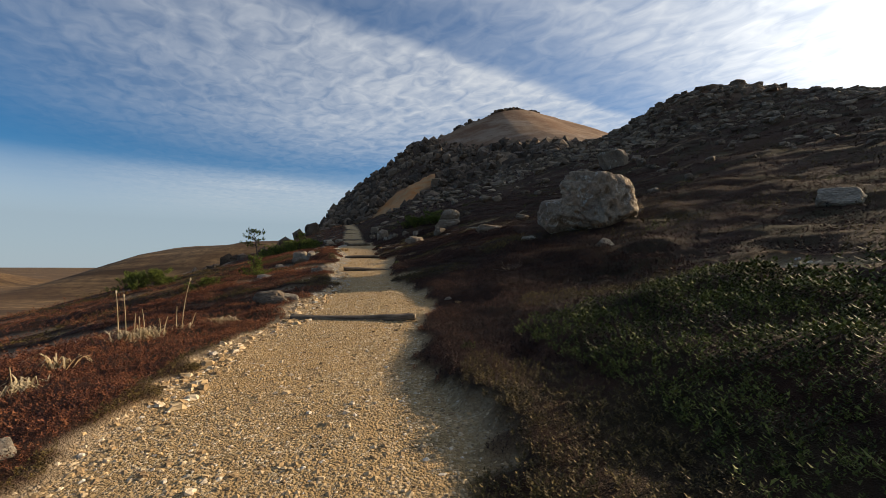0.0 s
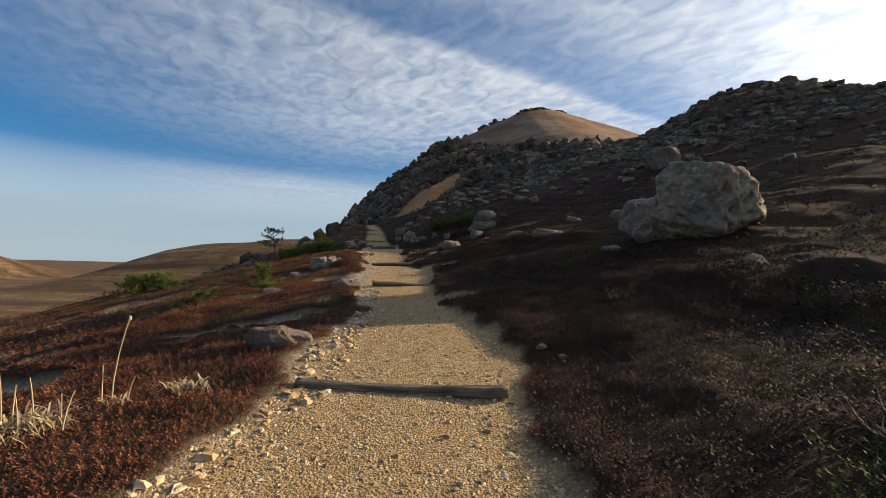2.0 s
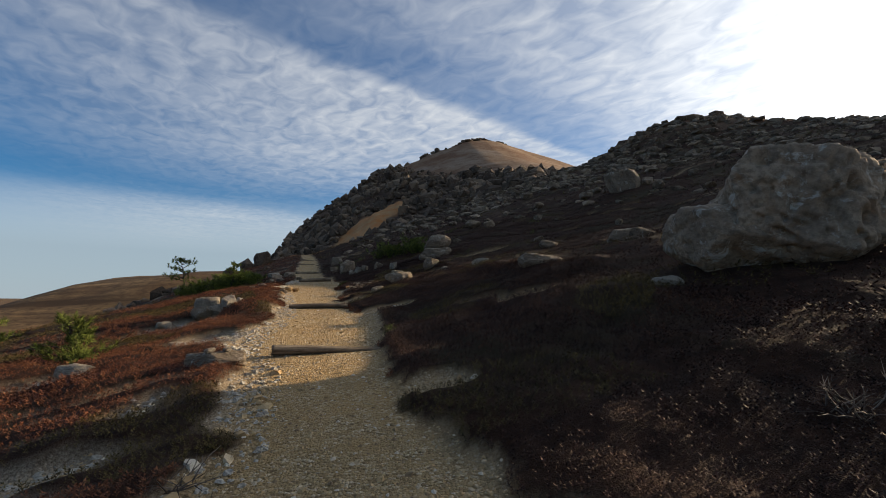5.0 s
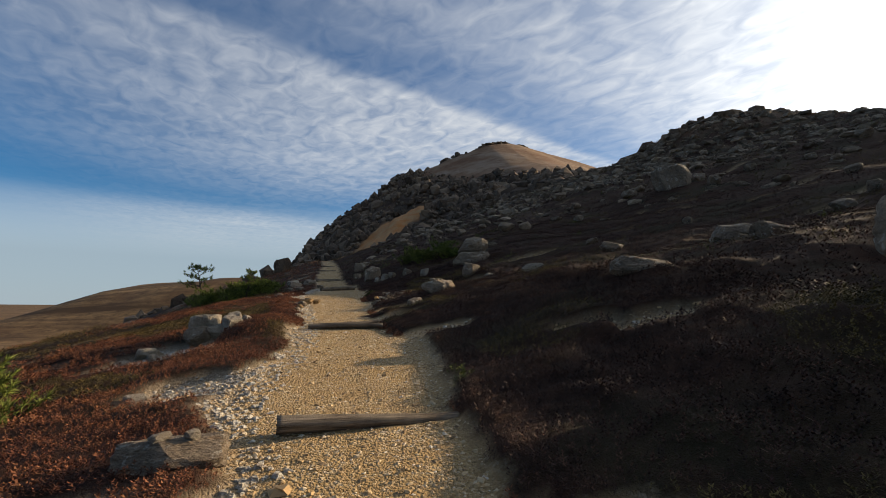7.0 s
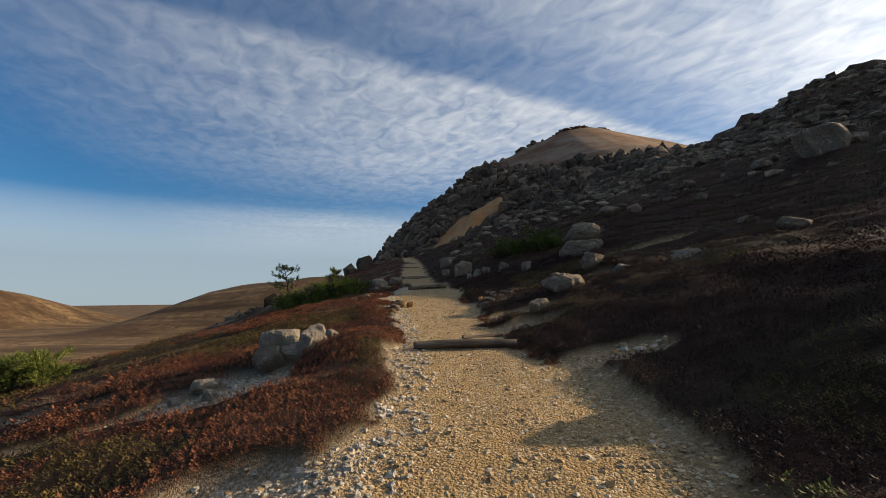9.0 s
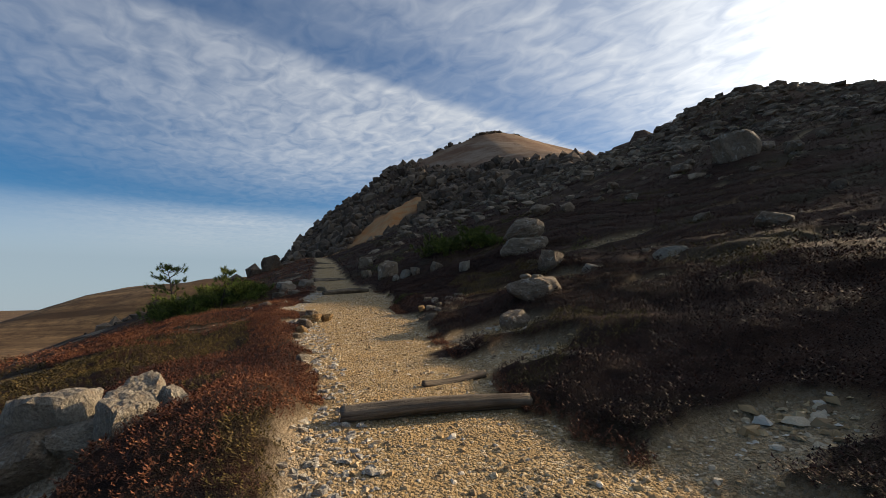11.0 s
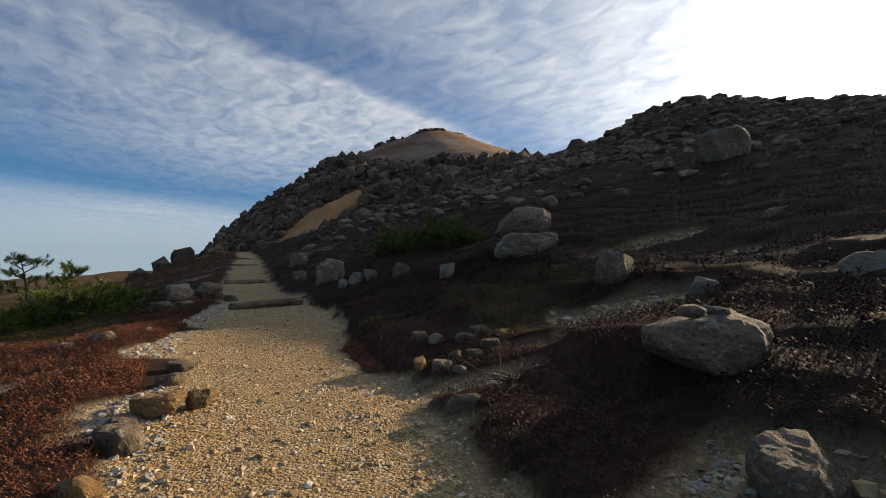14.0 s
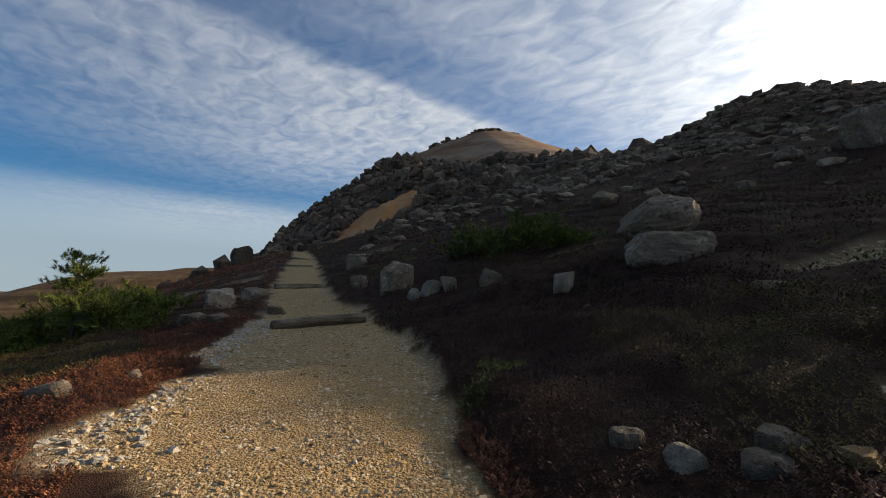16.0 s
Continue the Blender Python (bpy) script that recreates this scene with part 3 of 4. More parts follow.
def rock(name, x, y, w, d, h, turn, seed, mat, label, level=3, sink=0.2, tilt=(0, 0), z=None, group="", facets=9, grain=0.09, low=0.56, planes=(), pits=0.0):
    key = (seed, level, facets, grain, mat.name)
    if key not in ROCKS:
        me = rock_shape(seed, level, facets, grain, low, planes, pits)
        me.materials.append(mat)
        if level > 4:
            me.polygons.foreach_set("use_smooth", np.full(len(me.polygons), True))
        ROCKS[key] = me
    ob = new(name, ROCKS[key])
    base = float((base_height(np.array([x]), np.array([y])) + 0.5 * plant_height(np.array([x]), np.array([y])))[0]) if z is None else z
    ob.matrix_world = pose(x, y, base - sink * h, tilt[0], tilt[1], turn) @ Matrix.Diagonal((w, d, h, 1))
    return tagged(ob, label, "rock", group)


BLOCK = ((0.12, -0.1, 1, 0.72), (-0.8, 0, 0.6, 0.86), (-1, -0.25, 0.0, 0.84), (-0.1, -1, 0.14, 0.74), (0.62, -0.8, 0.05, 0.86), (1, 0.1, 0.1, 0.94), (0.75, -0.1, 0.7, 0.92), (0.2, 1, 0.1, 0.8), (-0.7, 0.7, 0.1, 0.9), (-0.3, -0.55, -0.8, 0.72), (0.6, -0.3, -0.75, 0.8), (0, 0, -1, 0.75))
rock("boulder", 5.25, 15.2, 2.7, 2.5, 2.5, -30, 11, BOULDER, "huge pitted grey boulder standing in the heath", 6, 0.21, grain=0.085, planes=BLOCK, pits=0.55)
rock("rock", 4.05, 15.35, 1.75, 1.5, 1.5, -20, 41, BOULDER, "pale lower lobe of rock against the boulder", 5, 0.1, facets=18, pits=0.2)
STONES = (
    # x, y, width, depth, height, turn, seed, material, level, label
    (16.3, 42.2, 2.7, 2.1, 1.9, 10, 12, ROCK, 4, "large angular grey rock high on the slope"),
    (18.6, 42.5, 1.2, 1.0, 0.8, 40, 42, ROCK, 3, "grey rock lying beside a larger one"),
    (2.1, 19.3, 1.35, 0.8, 0.36, 15, 13, ROCK, 4, "flat-topped pale rock bedded in the heath"),
    (5.3, 21.0, 1.2, 0.8, 0.5, 0, 43, ROCK, 3, "wide grey rock lying in brown heath"),
    (-1.55, 24.95, 1.1, 0.8, 0.5, 10, 16, ROCK, 4, "mottled grey rock with stones on top"),
    (0.5, 27.1, 0.7, 0.5, 0.34, 0, 17, PALE_ROCK, 3, "small pale rounded stone on the slope"),
    (-0.1, 28.4, 0.85, 0.6, 0.62, 30, 18, ROCK, 3, "grey rock beside the bare gravel patch"),
    (1.75, 26.0, 0.8, 0.5, 0.36, -15, 44, PALE_ROCK, 3, "pale slanting slab in dark heath"),
    (-2.25, 23.7, 0.5, 0.4, 0.3, 0, 19, ROCK, 3, "smooth round grey stone beside the trail"),
    (-1.95, 32.7, 0.44, 0.36, 0.5, 20, 20, PALE_ROCK, 3, "pointed pale stone in the heath"),
    (-2.85, 34.6, 0.5, 0.4, 0.5, 0, 21, ROCK, 3, "grey stone in the dark heath"),
    (-3.7, 35.3, 0.42, 0.4, 0.42, 70, 45, ROCK, 3, "round grey stone in dark heath"),
    (-4.1, 35.4, 0.5, 0.42, 0.42, 10, 46, PALE_ROCK, 3, "pale broken stone above the trail"),
    (-4.5, 35.3, 0.3, 0.26, 0.34, 0, 47, PALE_ROCK, 3, "small pale stone above the trail"),
    (-4.9, 36.7, 1.1, 0.8, 0.95, 40, 22, ROCK, 4, "angular dark rock above the trail"),
    (-6.0, 38.6, 0.6, 0.5, 0.5, 10, 48, ROCK, 3, "dark stone beside a log step"),
    (-6.6, 44.0, 0.9, 0.7, 0.7, 10, 49, ROCK, 3, "dark rock beside the upper trail"),
    (-6.5, 20.4, 0.6, 0.45, 0.55, 20, 23, PALE_ROCK, 4, "split pale rock outcrop among red heath"),
    (-6.03, 20.65, 0.45, 0.38, 0.51, 75, 111, PALE_ROCK, 4, "upright pale block in an outcrop"),
    (-6.18, 20.30, 0.49, 0.34, 0.30, 40, 112, PALE_ROCK, 4, "broken pale slab leaning in an outcrop"),
    (-5.73, 20.50, 0.33, 0.30, 0.37, 10, 113, PALE_ROCK, 4, "pale angular block in an outcrop"),
    (-5.93, 20.30, 0.41, 0.38, 0.45, 50, 50, PALE_ROCK, 3, "cracked pale block in an outcrop"),
    (-6.48, 20.20, 0.61, 0.51, 0.33, 60, 24, ROCK, 4, "low grey rock at the foot of an outcrop"),
    (-7.1, 19.5, 0.35, 0.3, 0.22, 0, 51, PALE_ROCK, 3, "cream stone on bare gravel"),
    (-6.8, 19.2, 0.22, 0.2, 0.16, 30, 52, PALE_ROCK, 3, "small cream stone on bare gravel"),
    (-7.3, 19.2, 0.2, 0.2, 0.14, 30, 53, PALE_ROCK, 3, "little cream stone on bare gravel"),
    (2.85, 15.1, 0.6, 0.4, 0.28, 0, 25, PALE_ROCK, 3, "flat pale stone lying in the heath"),
    (4.1, 11.4, 0.7, 0.45, 0.34, 10, 54, PALE_ROCK, 3, "pale angular stone below the boulder"),
    (-3.65, 9.7, 0.85, 0.5, 0.36, -5, 26, ROCK, 4, "flat lichened slab beside the trail"),
    (-3.3, 9.75, 0.4, 0.24, 0.2, 0, 27, PALE_ROCK, 3, "bright cream stone beside a flat slab"),
    (-3.8, 14.25, 0.75, 0.45, 0.21, 15, 28, ROCK, 4, "low grey rock with two yellow stones on it"),
    (9.9, 11.1, 1.5, 0.9, 0.5, 0, 55, PALE_ROCK, 3, "wide pale slab in the heath"),
    (-2.6, 2.5, 0.4, 0.32, 0.26, 0, 56, PALE_ROCK, 3, "cream stone at the trail edge"),
    (-2.95, 3.05, 0.3, 0.24, 0.18, 40, 57, PALE_ROCK, 3, "small cream stone at the trail edge"),
    (-5.85, 25.86, 0.44, 0.29, 0.21, 0, 58, OCHRE_ROCK, 4, "ochre and grey rock edging the trail"),
    (-5.56, 26.00, 0.24, 0.20, 0.18, 30, 59, OCHRE_ROCK, 3, "ochre stone edging the trail"),
    (-5.95, 25.52, 0.34, 0.24, 0.12, 10, 60, ROCK, 3, "flat grey stone edging the trail"),
    (-6.05, 26.73, 0.26, 0.21, 0.14, 0, 61, ROCK, 3, "grey stone edging the trail"),
    (-6.15, 27.31, 0.27, 0.21, 0.12, 0, 62, ROCK, 3, "flat stone on the trail edge"),
    (-5.80, 25.17, 0.29, 0.24, 0.20, 0, 63, ROCK, 3, "grey stone in a row along the trail"),
    (-5.71, 24.59, 0.21, 0.18, 0.15, 0, 64, OCHRE_ROCK, 3, "ochre stone in a row along the trail"),
    (-5.66, 24.01, 0.19, 0.16, 0.11, 0, 65, ROCK, 3, "small stone in a row along the trail"),
    (-5.32, 22.94, 0.19, 0.14, 0.09, 0, 66, ROCK, 3, "small stone in a row along the trail"),
    (-5.17, 22.36, 0.16, 0.14, 0.11, 0, 67, PALE_ROCK, 3, "small pale stone along the trail"),
    (-7.80, 29.26, 0.40, 0.29, 0.21, 0, 68, ROCK, 3, "tan rock beside a red heath mat"),
    (-8.19, 29.06, 0.24, 0.21, 0.15, 0, 69, PALE_ROCK, 3, "cream stone beside a red heath mat"),
    (-7.41, 29.74, 0.16, 0.14, 0.12, 0, 70, PALE_ROCK, 3, "small white stone on pale gravel"),
    (-3.64, 26.54, 0.19, 0.14, 0.18, 30, 71, OCHRE_ROCK, 3, "ochre stone in a loose cairn"),
    (-3.44, 26.39, 0.22, 0.18, 0.15, 0, 72, PALE_ROCK, 3, "pale stone in a loose cairn"),
    (-3.25, 26.54, 0.19, 0.18, 0.18, 60, 73, ROCK, 3, "round stone in a loose cairn"),
    (-3.05, 26.58, 0.21, 0.19, 0.15, 10, 74, ROCK, 3, "grey stone in a loose cairn"),
    (-2.81, 26.73, 0.24, 0.21, 0.17, 10, 75, ROCK, 3, "round grey stone by a loose cairn"),
    (-3.29, 26.20, 0.18, 0.16, 0.11, 10, 76, PALE_ROCK, 3, "small stone in a loose cairn"),
    (-3.15, 25.66, 0.27, 0.21, 0.14, 10, 77, ROCK, 3, "flat grey stone beside the trail"),
    (-3.45, 27.70, 0.23, 0.19, 0.17, 0, 78, ROCK, 3, "rounded stone in a stone pile"),
    (-3.28, 27.41, 0.23, 0.20, 0.18, 0, 79, PALE_ROCK, 3, "cream stone in a stone pile"),
    (-2.94, 27.22, 0.30, 0.23, 0.18, 0, 80, ROCK, 3, "grey stone in a stone pile"),
    (-2.71, 27.41, 0.32, 0.26, 0.18, 0, 81, ROCK, 3, "broad stone in a stone pile"),
    (-2.50, 27.12, 0.23, 0.19, 0.14, 0, 82, OCHRE_ROCK, 3, "ochre stone in a stone pile"),
    (-9.2, 36.4, 0.9, 0.7, 0.55, 0, 83, ROCK, 3, "grey rock in a band beside the trail"),
    (-8.5, 36.9, 0.7, 0.6, 0.45, 0, 84, ROCK, 3, "grey rock beside a log step"),
    (-9.6, 37.6, 0.8, 0.7, 0.5, 0, 85, PALE_ROCK, 3, "pale rock in a band beside the trail"),
    (-10.3, 36.5, 0.6, 0.5, 0.42, 0, 86, PALE_ROCK, 3, "pale stone near the dwarf pines"),
    (-9.0, 34.6, 0.6, 0.45, 0.3, 0, 87, ROCK, 3, "flat grey stone in dark heath"),
    (-8.2, 33.9, 0.5, 0.4, 0.26, 0, 88, ROCK, 3, "flat stone beside the lowest log step"),
    (-7.4, 34.8, 0.4, 0.3, 0.22, 0, 89, ROCK, 3, "grey stone against a log step"),
    (-23.3, 80.0, 2.6, 2.2, 2.6, 0, 90, CRAG_ROCK, 4, "dark pointed crag beside the upper trail"),
    (-2.22, 21.29, 0.24, 0.2, 0.1, 0, 92, ROCK, 3, "small flat stone on the gravel"),
    (-3.49, 25.37, 0.3, 0.24, 0.14, 0, 93, ROCK, 3, "small grey stone at the heath edge"),
    (-5.1, 16.0, 0.3, 0.22, 0.14, 0, 95, PALE_ROCK, 3, "pale stone on washed gravel"),
    (0.1, 9.5, 0.16, 0.12, 0.09, 0, 96, PALE_ROCK, 3, "small pale stone at the heath edge"),
    (0.3, 9.1, 0.14, 0.12, 0.08, 0, 97, OCHRE_ROCK, 3, "small ochre stone at the heath edge"),
    (-5.9, 14.9, 0.5, 0.34, 0.2, 0, 98, PALE_ROCK, 3, "flat pale stone under a small pine"),
)
for x, y, wide, deep, tall, turn, seed, mat, level, label in STONES:
    rock("rock", x, y, wide, deep, tall * 1.32, turn, seed, mat, label, max(level, 4) if wide > 0.4 else 3, 0.33, facets=6 if "outcrop" in label else 9, low=0.48 if "outcrop" in label else 0.56)
rock("rock", 0.65, 33.7, 1.7, 1.2, 1.0, -20, 14, ROCK, "leaning slab rock resting on another rock", 4, z=5.05, tilt=(0, -14))
rock("rock", 0.5, 33.4, 2.1, 1.5, 1.1, 5, 15, ROCK, "broad grey rock under a leaning slab", 4, z=4.2)


def top_of(x, y, h):
    """The height at which a small stone lies on a rock of that height."""
    a, b = np.array([x]), np.array([y])
    return float((base_height(a, b) + 0.5 * plant_height(a, b))[0]) + 0.6 * 1.32 * h


for x, y, s, seed in ((-1.75, 24.9, 0.22, 101), (-1.5, 24.95, 0.2, 102), (-1.6, 24.75, 0.15, 103)):
    rock("stone", x, y, s, s * 0.8, s * 0.5, seed * 30, seed, PALE_ROCK, "small cream stone lying on a grey rock", 2, z=top_of(-1.55, 24.95, 0.5), group="stones on the grey rock")
for x, y, seed in ((-3.87, 14.22, 104), (-3.68, 14.28, 105)):
    rock("stone", x, y, 0.15, 0.1, 0.08, seed * 30, seed, PALE_ROCK, "small yellow stone lying on a low rock", 2, z=top_of(-3.8, 14.25, 0.21), group="stones on the low rock")

# ---- log steps ----


def log_step(x0, y0, x1, y1, radius, seed, label, lift=0.4, rise=0.0):
    """A weathered log laid across the trail, with checks along it and rough sawn ends."""
    r = np.random.default_rng(seed)
    length = math.hypot(x1 - x0, y1 - y0)
    segs, around = 36, 22
    bm = bmesh.new()
    rings = []
    lobes = r.uniform(0, 6.28, 3)
    for i in range(segs + 1):
        t = i / segs
        bend = 0.03 * math.sin(t * 3.1 + lobes[0])
        ring = []
        for j in range(around):
            a = 2 * math.pi * j / around
            rad = radius * (1 + 0.08 * math.sin(2 * a + lobes[1] + t) + 0.05 * math.sin(3 * a + lobes[2]) - 0.12 * t)
            rad *= 1 + 0.10 * (noise.noise(Vector((t * length * 1.2, math.cos(a) * 2.5 + seed, math.sin(a) * 2.5))))
            if j % 5 == seed % 5:
                rad *= 0.76 + 0.16 * abs(math.sin(t * 7 + j))
            ring.append(bm.verts.new(((t - 0.5) * length + 0.02 * noise.noise(Vector((a * 3, seed, t))) * (i in (0, segs)), math.cos(a) * rad, math.sin(a) * rad + bend)))
        rings.append(ring)
    for a, b in zip(rings, rings[1:]):
        for j in range(around):
            bm.faces.new((a[j], a[(j + 1) % around], b[(j + 1) % around], b[j]))
    for ring, flip in ((rings[0], True), (rings[-1], False)):
        c = bm.verts.new(sum((v.co for v in ring), Vector()) / around)
        for j in range(around):
            f = (ring[j], ring[(j + 1) % around], c)
            bm.faces.new(f[::-1] if flip else f)
    bmesh.ops.recalc_face_normals(bm, faces=bm.faces)
    me = bpy.data.meshes.new("log_step")
    bm.to_mesh(me)
    bm.free()
    me.polygons.foreach_set("use_smooth", np.full(len(me.polygons), True))
    me.materials.append(LOG)
    ob = new("log_step", me)
    z0, z1 = (float(base_height(np.array([a]), np.array([b]))[0]) for a, b in ((x0, y0), (x1, y1)))
    ob.matrix_world = pose((x0 + x1) / 2, (y0 + y1) / 2, (z0 + z1) / 2 + radius * lift + rise * 0.3, 0, -math.degrees(math.atan2(rise, length)), math.degrees(math.atan2(y1 - y0, x1 - x0)))
    return tagged(ob, label, "log step", "log steps across the trail")


log_step(-2.75, 8.2, -0.5, 8.0, 0.07, 1, "cracked grey log step half sunk in the gravel", rise=0.06)
log_step(-3.25, 14.75, -1.75, 15.15, 0.075, 2, "bleached grey log step across the trail")
log_step(-4.4, 20.35, -2.9, 20.5, 0.075, 3, "dark split log step across the trail", rise=0.06)
log_step(-7.0, 33.0, -5.5, 34.0, 0.1, 4, "long dark log step in the shade", rise=0.1)
log_step(-8.8, 39.9, -7.4, 40.9, 0.1, 5, "dark log step higher up the trail")
log_step(-10.9, 49.0, -9.5, 49.8, 0.1, 6, "dark log step far up the trail")
log_step(-3.75, 21.2, -3.1, 21.5, 0.045, 7, "short split log lying on the gravel")
log_step(-12.6, 58.0, -11.3, 58.6, 0.1, 8, "far dark log step on the trail")


# ---- trees, shrubs, dry plants ----


def part(name, me, parent, label=""):
    ob = new(name, me)
    ob.parent = parent
    return tagged(ob, label)


def tube(paths, sides=5):
    """Tapered stems along polylines of (point, radius)."""
    V, F = [], []
    for path in paths:
        start = len(V)
        for i, (p, r) in enumerate(path):
            a, b = path[max(i - 1, 0)][0], path[min(i + 1, len(path) - 1)][0]
            way = (b - a).normalized()
            side = way.orthogonal().normalized()
            up = way.cross(side)
            for j in range(sides):
                t = 2 * math.pi * j / sides
                V.append(p + side * (math.cos(t) * r) + up * (math.sin(t) * r))
        for i in range(len(path) - 1):
            for j in range(sides):
                a, b = start + i * sides + j, start + i * sides + (j + 1) % sides
                F.append((a, b, b + sides, a + sides))
    return np.array([v[:] for v in V]), np.array(F)


def needle_tufts(points, ways, size, count, r):
    """Sprays of needles at the ends of twigs."""
    p, d = np.array([v[:] for v in points]), np.array([v[:] for v in ways])
    k = len(p)
    spread = r.normal(0, 0.55, (k, count, 3))
    way = d[:, None] * 0.75 + spread
    way /= np.linalg.norm(way, axis=2, keepdims=True)
    root = p[:, None] + d[:, None] * (r.uniform(-0.6, 0.4, (k, count, 1)) * size)
    tip = root + way * (size * r.uniform(0.6, 1.2, (k, count, 1)))
    side = np.cross(way, r.normal(size=(k, count, 3)))
    side *= (size * 0.055) / np.maximum(np.linalg.norm(side, axis=2, keepdims=True), 1e-6)
    V = np.stack([root - side, root + side, tip], 2).reshape(-1, 3)
    return V, np.arange(len(V)).reshape(-1, 3)


def pine(name, x, y, height, spread, lean, seed, label, category="tree", limbs=16, tufts=7, needle=0.11, bare=0.25, top=1.0, z=None):
    """A wind-bent mountain pine: tapered trunk, limbs, and needle sprays with gaps between them."""
    r = np.random.default_rng(seed)
    thing = new(name)
    base = float(base_height(np.array([x]), np.array([y]))[0]) if z is None else z
    thing.matrix_world = pose(x, y, base - 0.05)
    trunk, stem = [], []
    for i in range(9):
        t = i / 8
        stem.append(Vector((lean[0] * t * t + 0.06 * math.sin(5 * t + seed), lean[1] * t * t + 0.05 * math.sin(4 * t), height * t)))
        trunk.append((stem[-1], height * 0.022 * (1.1 - t) + 0.006))
    paths, points, ways = [trunk], [], []
    for i in range(limbs):
        t = bare + (1 - bare) * (i + r.uniform(0, 0.8)) / limbs
        root = stem[min(int(t * 8), 7)].lerp(stem[min(int(t * 8) + 1, 8)], t * 8 % 1)
        a = r.uniform(0, 6.283)
        reach = spread * (1.15 - 0.75 * t * top) * r.uniform(0.55, 1.1)
        out = Vector((math.cos(a) * reach + lean[0] * 0.5 * reach, math.sin(a) * reach + lean[1] * 0.5 * reach, reach * r.uniform(0.05, 0.45)))
        limb = [(root + out * s + Vector((0, 0, 0.18 * reach * s * s)), height * 0.008 * (1.1 - s) + 0.003) for s in (0, 0.3, 0.6, 0.85, 1.0)]
        paths.append(limb)
        for s in np.linspace(0.35, 1.0, tufts):
            p = root + out * float(s)
            off = Vector(r.normal(0, 0.13 * reach + 0.02, 3))
            off.z = abs(off.z) * 0.8
            points.append(p + off)
            ways.append((out.normalized() * 0.6 + Vector((0, 0, 0.7)) + off).normalized())
    for _ in range(tufts):
        points.append(stem[-1] + Vector(r.normal(0, 0.05, 3)))
        ways.append(Vector((0, 0, 1)))
    V, F = tube(paths)
    part("trunk", sheet("trunk", V, F, BARK), thing, "dark crooked trunk and limbs")
    V, F = needle_tufts(points, ways, needle, 34, r)
    part("crown", sheet("crown", V, F, NEEDLE, False), thing, "green needle sprays with gaps between")
    return tagged(thing, label, category)


pine("pine_tree", -19.9, 48.3, 3.5, 1.5, (-0.7, 0.1), 3, "lone windswept pine leaning on the slope", limbs=15, tufts=8, needle=0.2, bare=0.45, top=0.5)
pine("pine_tree", -11.0, 34.3, 1.6, 0.7, (0.1, 0.0), 4, "small open pine rising from dwarf pines", limbs=16, tufts=6, needle=0.13, bare=0.3)
for i, (x, y, h, s) in enumerate(((-10.4, 34.6, 0.7, 0.8), (-11.3, 35.2, 0.9, 1.0), (-12.1, 34.3, 0.8, 1.0), (-13.1, 35.0, 0.85, 1.1), (-12.0, 36.3, 0.9, 1.1), (-10.5, 36.1, 0.7, 0.8), (-14.1, 36.4, 0.75, 1.0))):
    pine("dwarf_pine", x, y, h, s, (0.05, 0), 20 + i, "dark green dwarf pine spreading over the ground", "shrub", limbs=26, tufts=7, needle=0.16, bare=0.02, top=0.6)
pine("dwarf_pine", -6.7, 15.9, 0.8, 0.5, (0.05, 0), 31, "small bright green pine among red heath", "shrub", limbs=20, tufts=6, needle=0.1, bare=0.05)
pine("dwarf_pine", -6.35, 15.6, 0.3, 0.26, (0, 0), 32, "little yellow-green pine beside a larger one", "shrub", limbs=14, tufts=5, needle=0.08, bare=0.02)
pine("dwarf_pine", -16.6, 24.6, 0.95, 1.1, (0, 0), 33, "spreading green dwarf pine in red heath", "shrub", limbs=30, tufts=8, needle=0.16, bare=0.02, top=0.6)
pine("dwarf_pine", -15.6, 24.9, 0.8, 0.9, (0, 0), 34, "bushy green dwarf pine in red heath", "shrub", limbs=26, tufts=8, needle=0.16, bare=0.02, top=0.6)
pine("dwarf_pine", -7.6, 14.4, 0.45, 0.5, (0, 0), 35, "low bright green pine beside gravel", "shrub", limbs=18, tufts=6, needle=0.11, bare=0.02)
for i, (x, y, h, s) in enumerate(((-2.0, 37.6, 0.8, 1.0), (-0.9, 38.4, 0.9, 1.1), (-2.6, 38.8, 0.8, 1.0), (-0.3, 37.0, 0.6, 0.8))):
    pine("dwarf_pine", x, y, h, s, (0, 0), 40 + i, "dark dwarf pine on the shaded slope", "shrub", limbs=24, tufts=7, needle=0.17, bare=0.02, top=0.6)


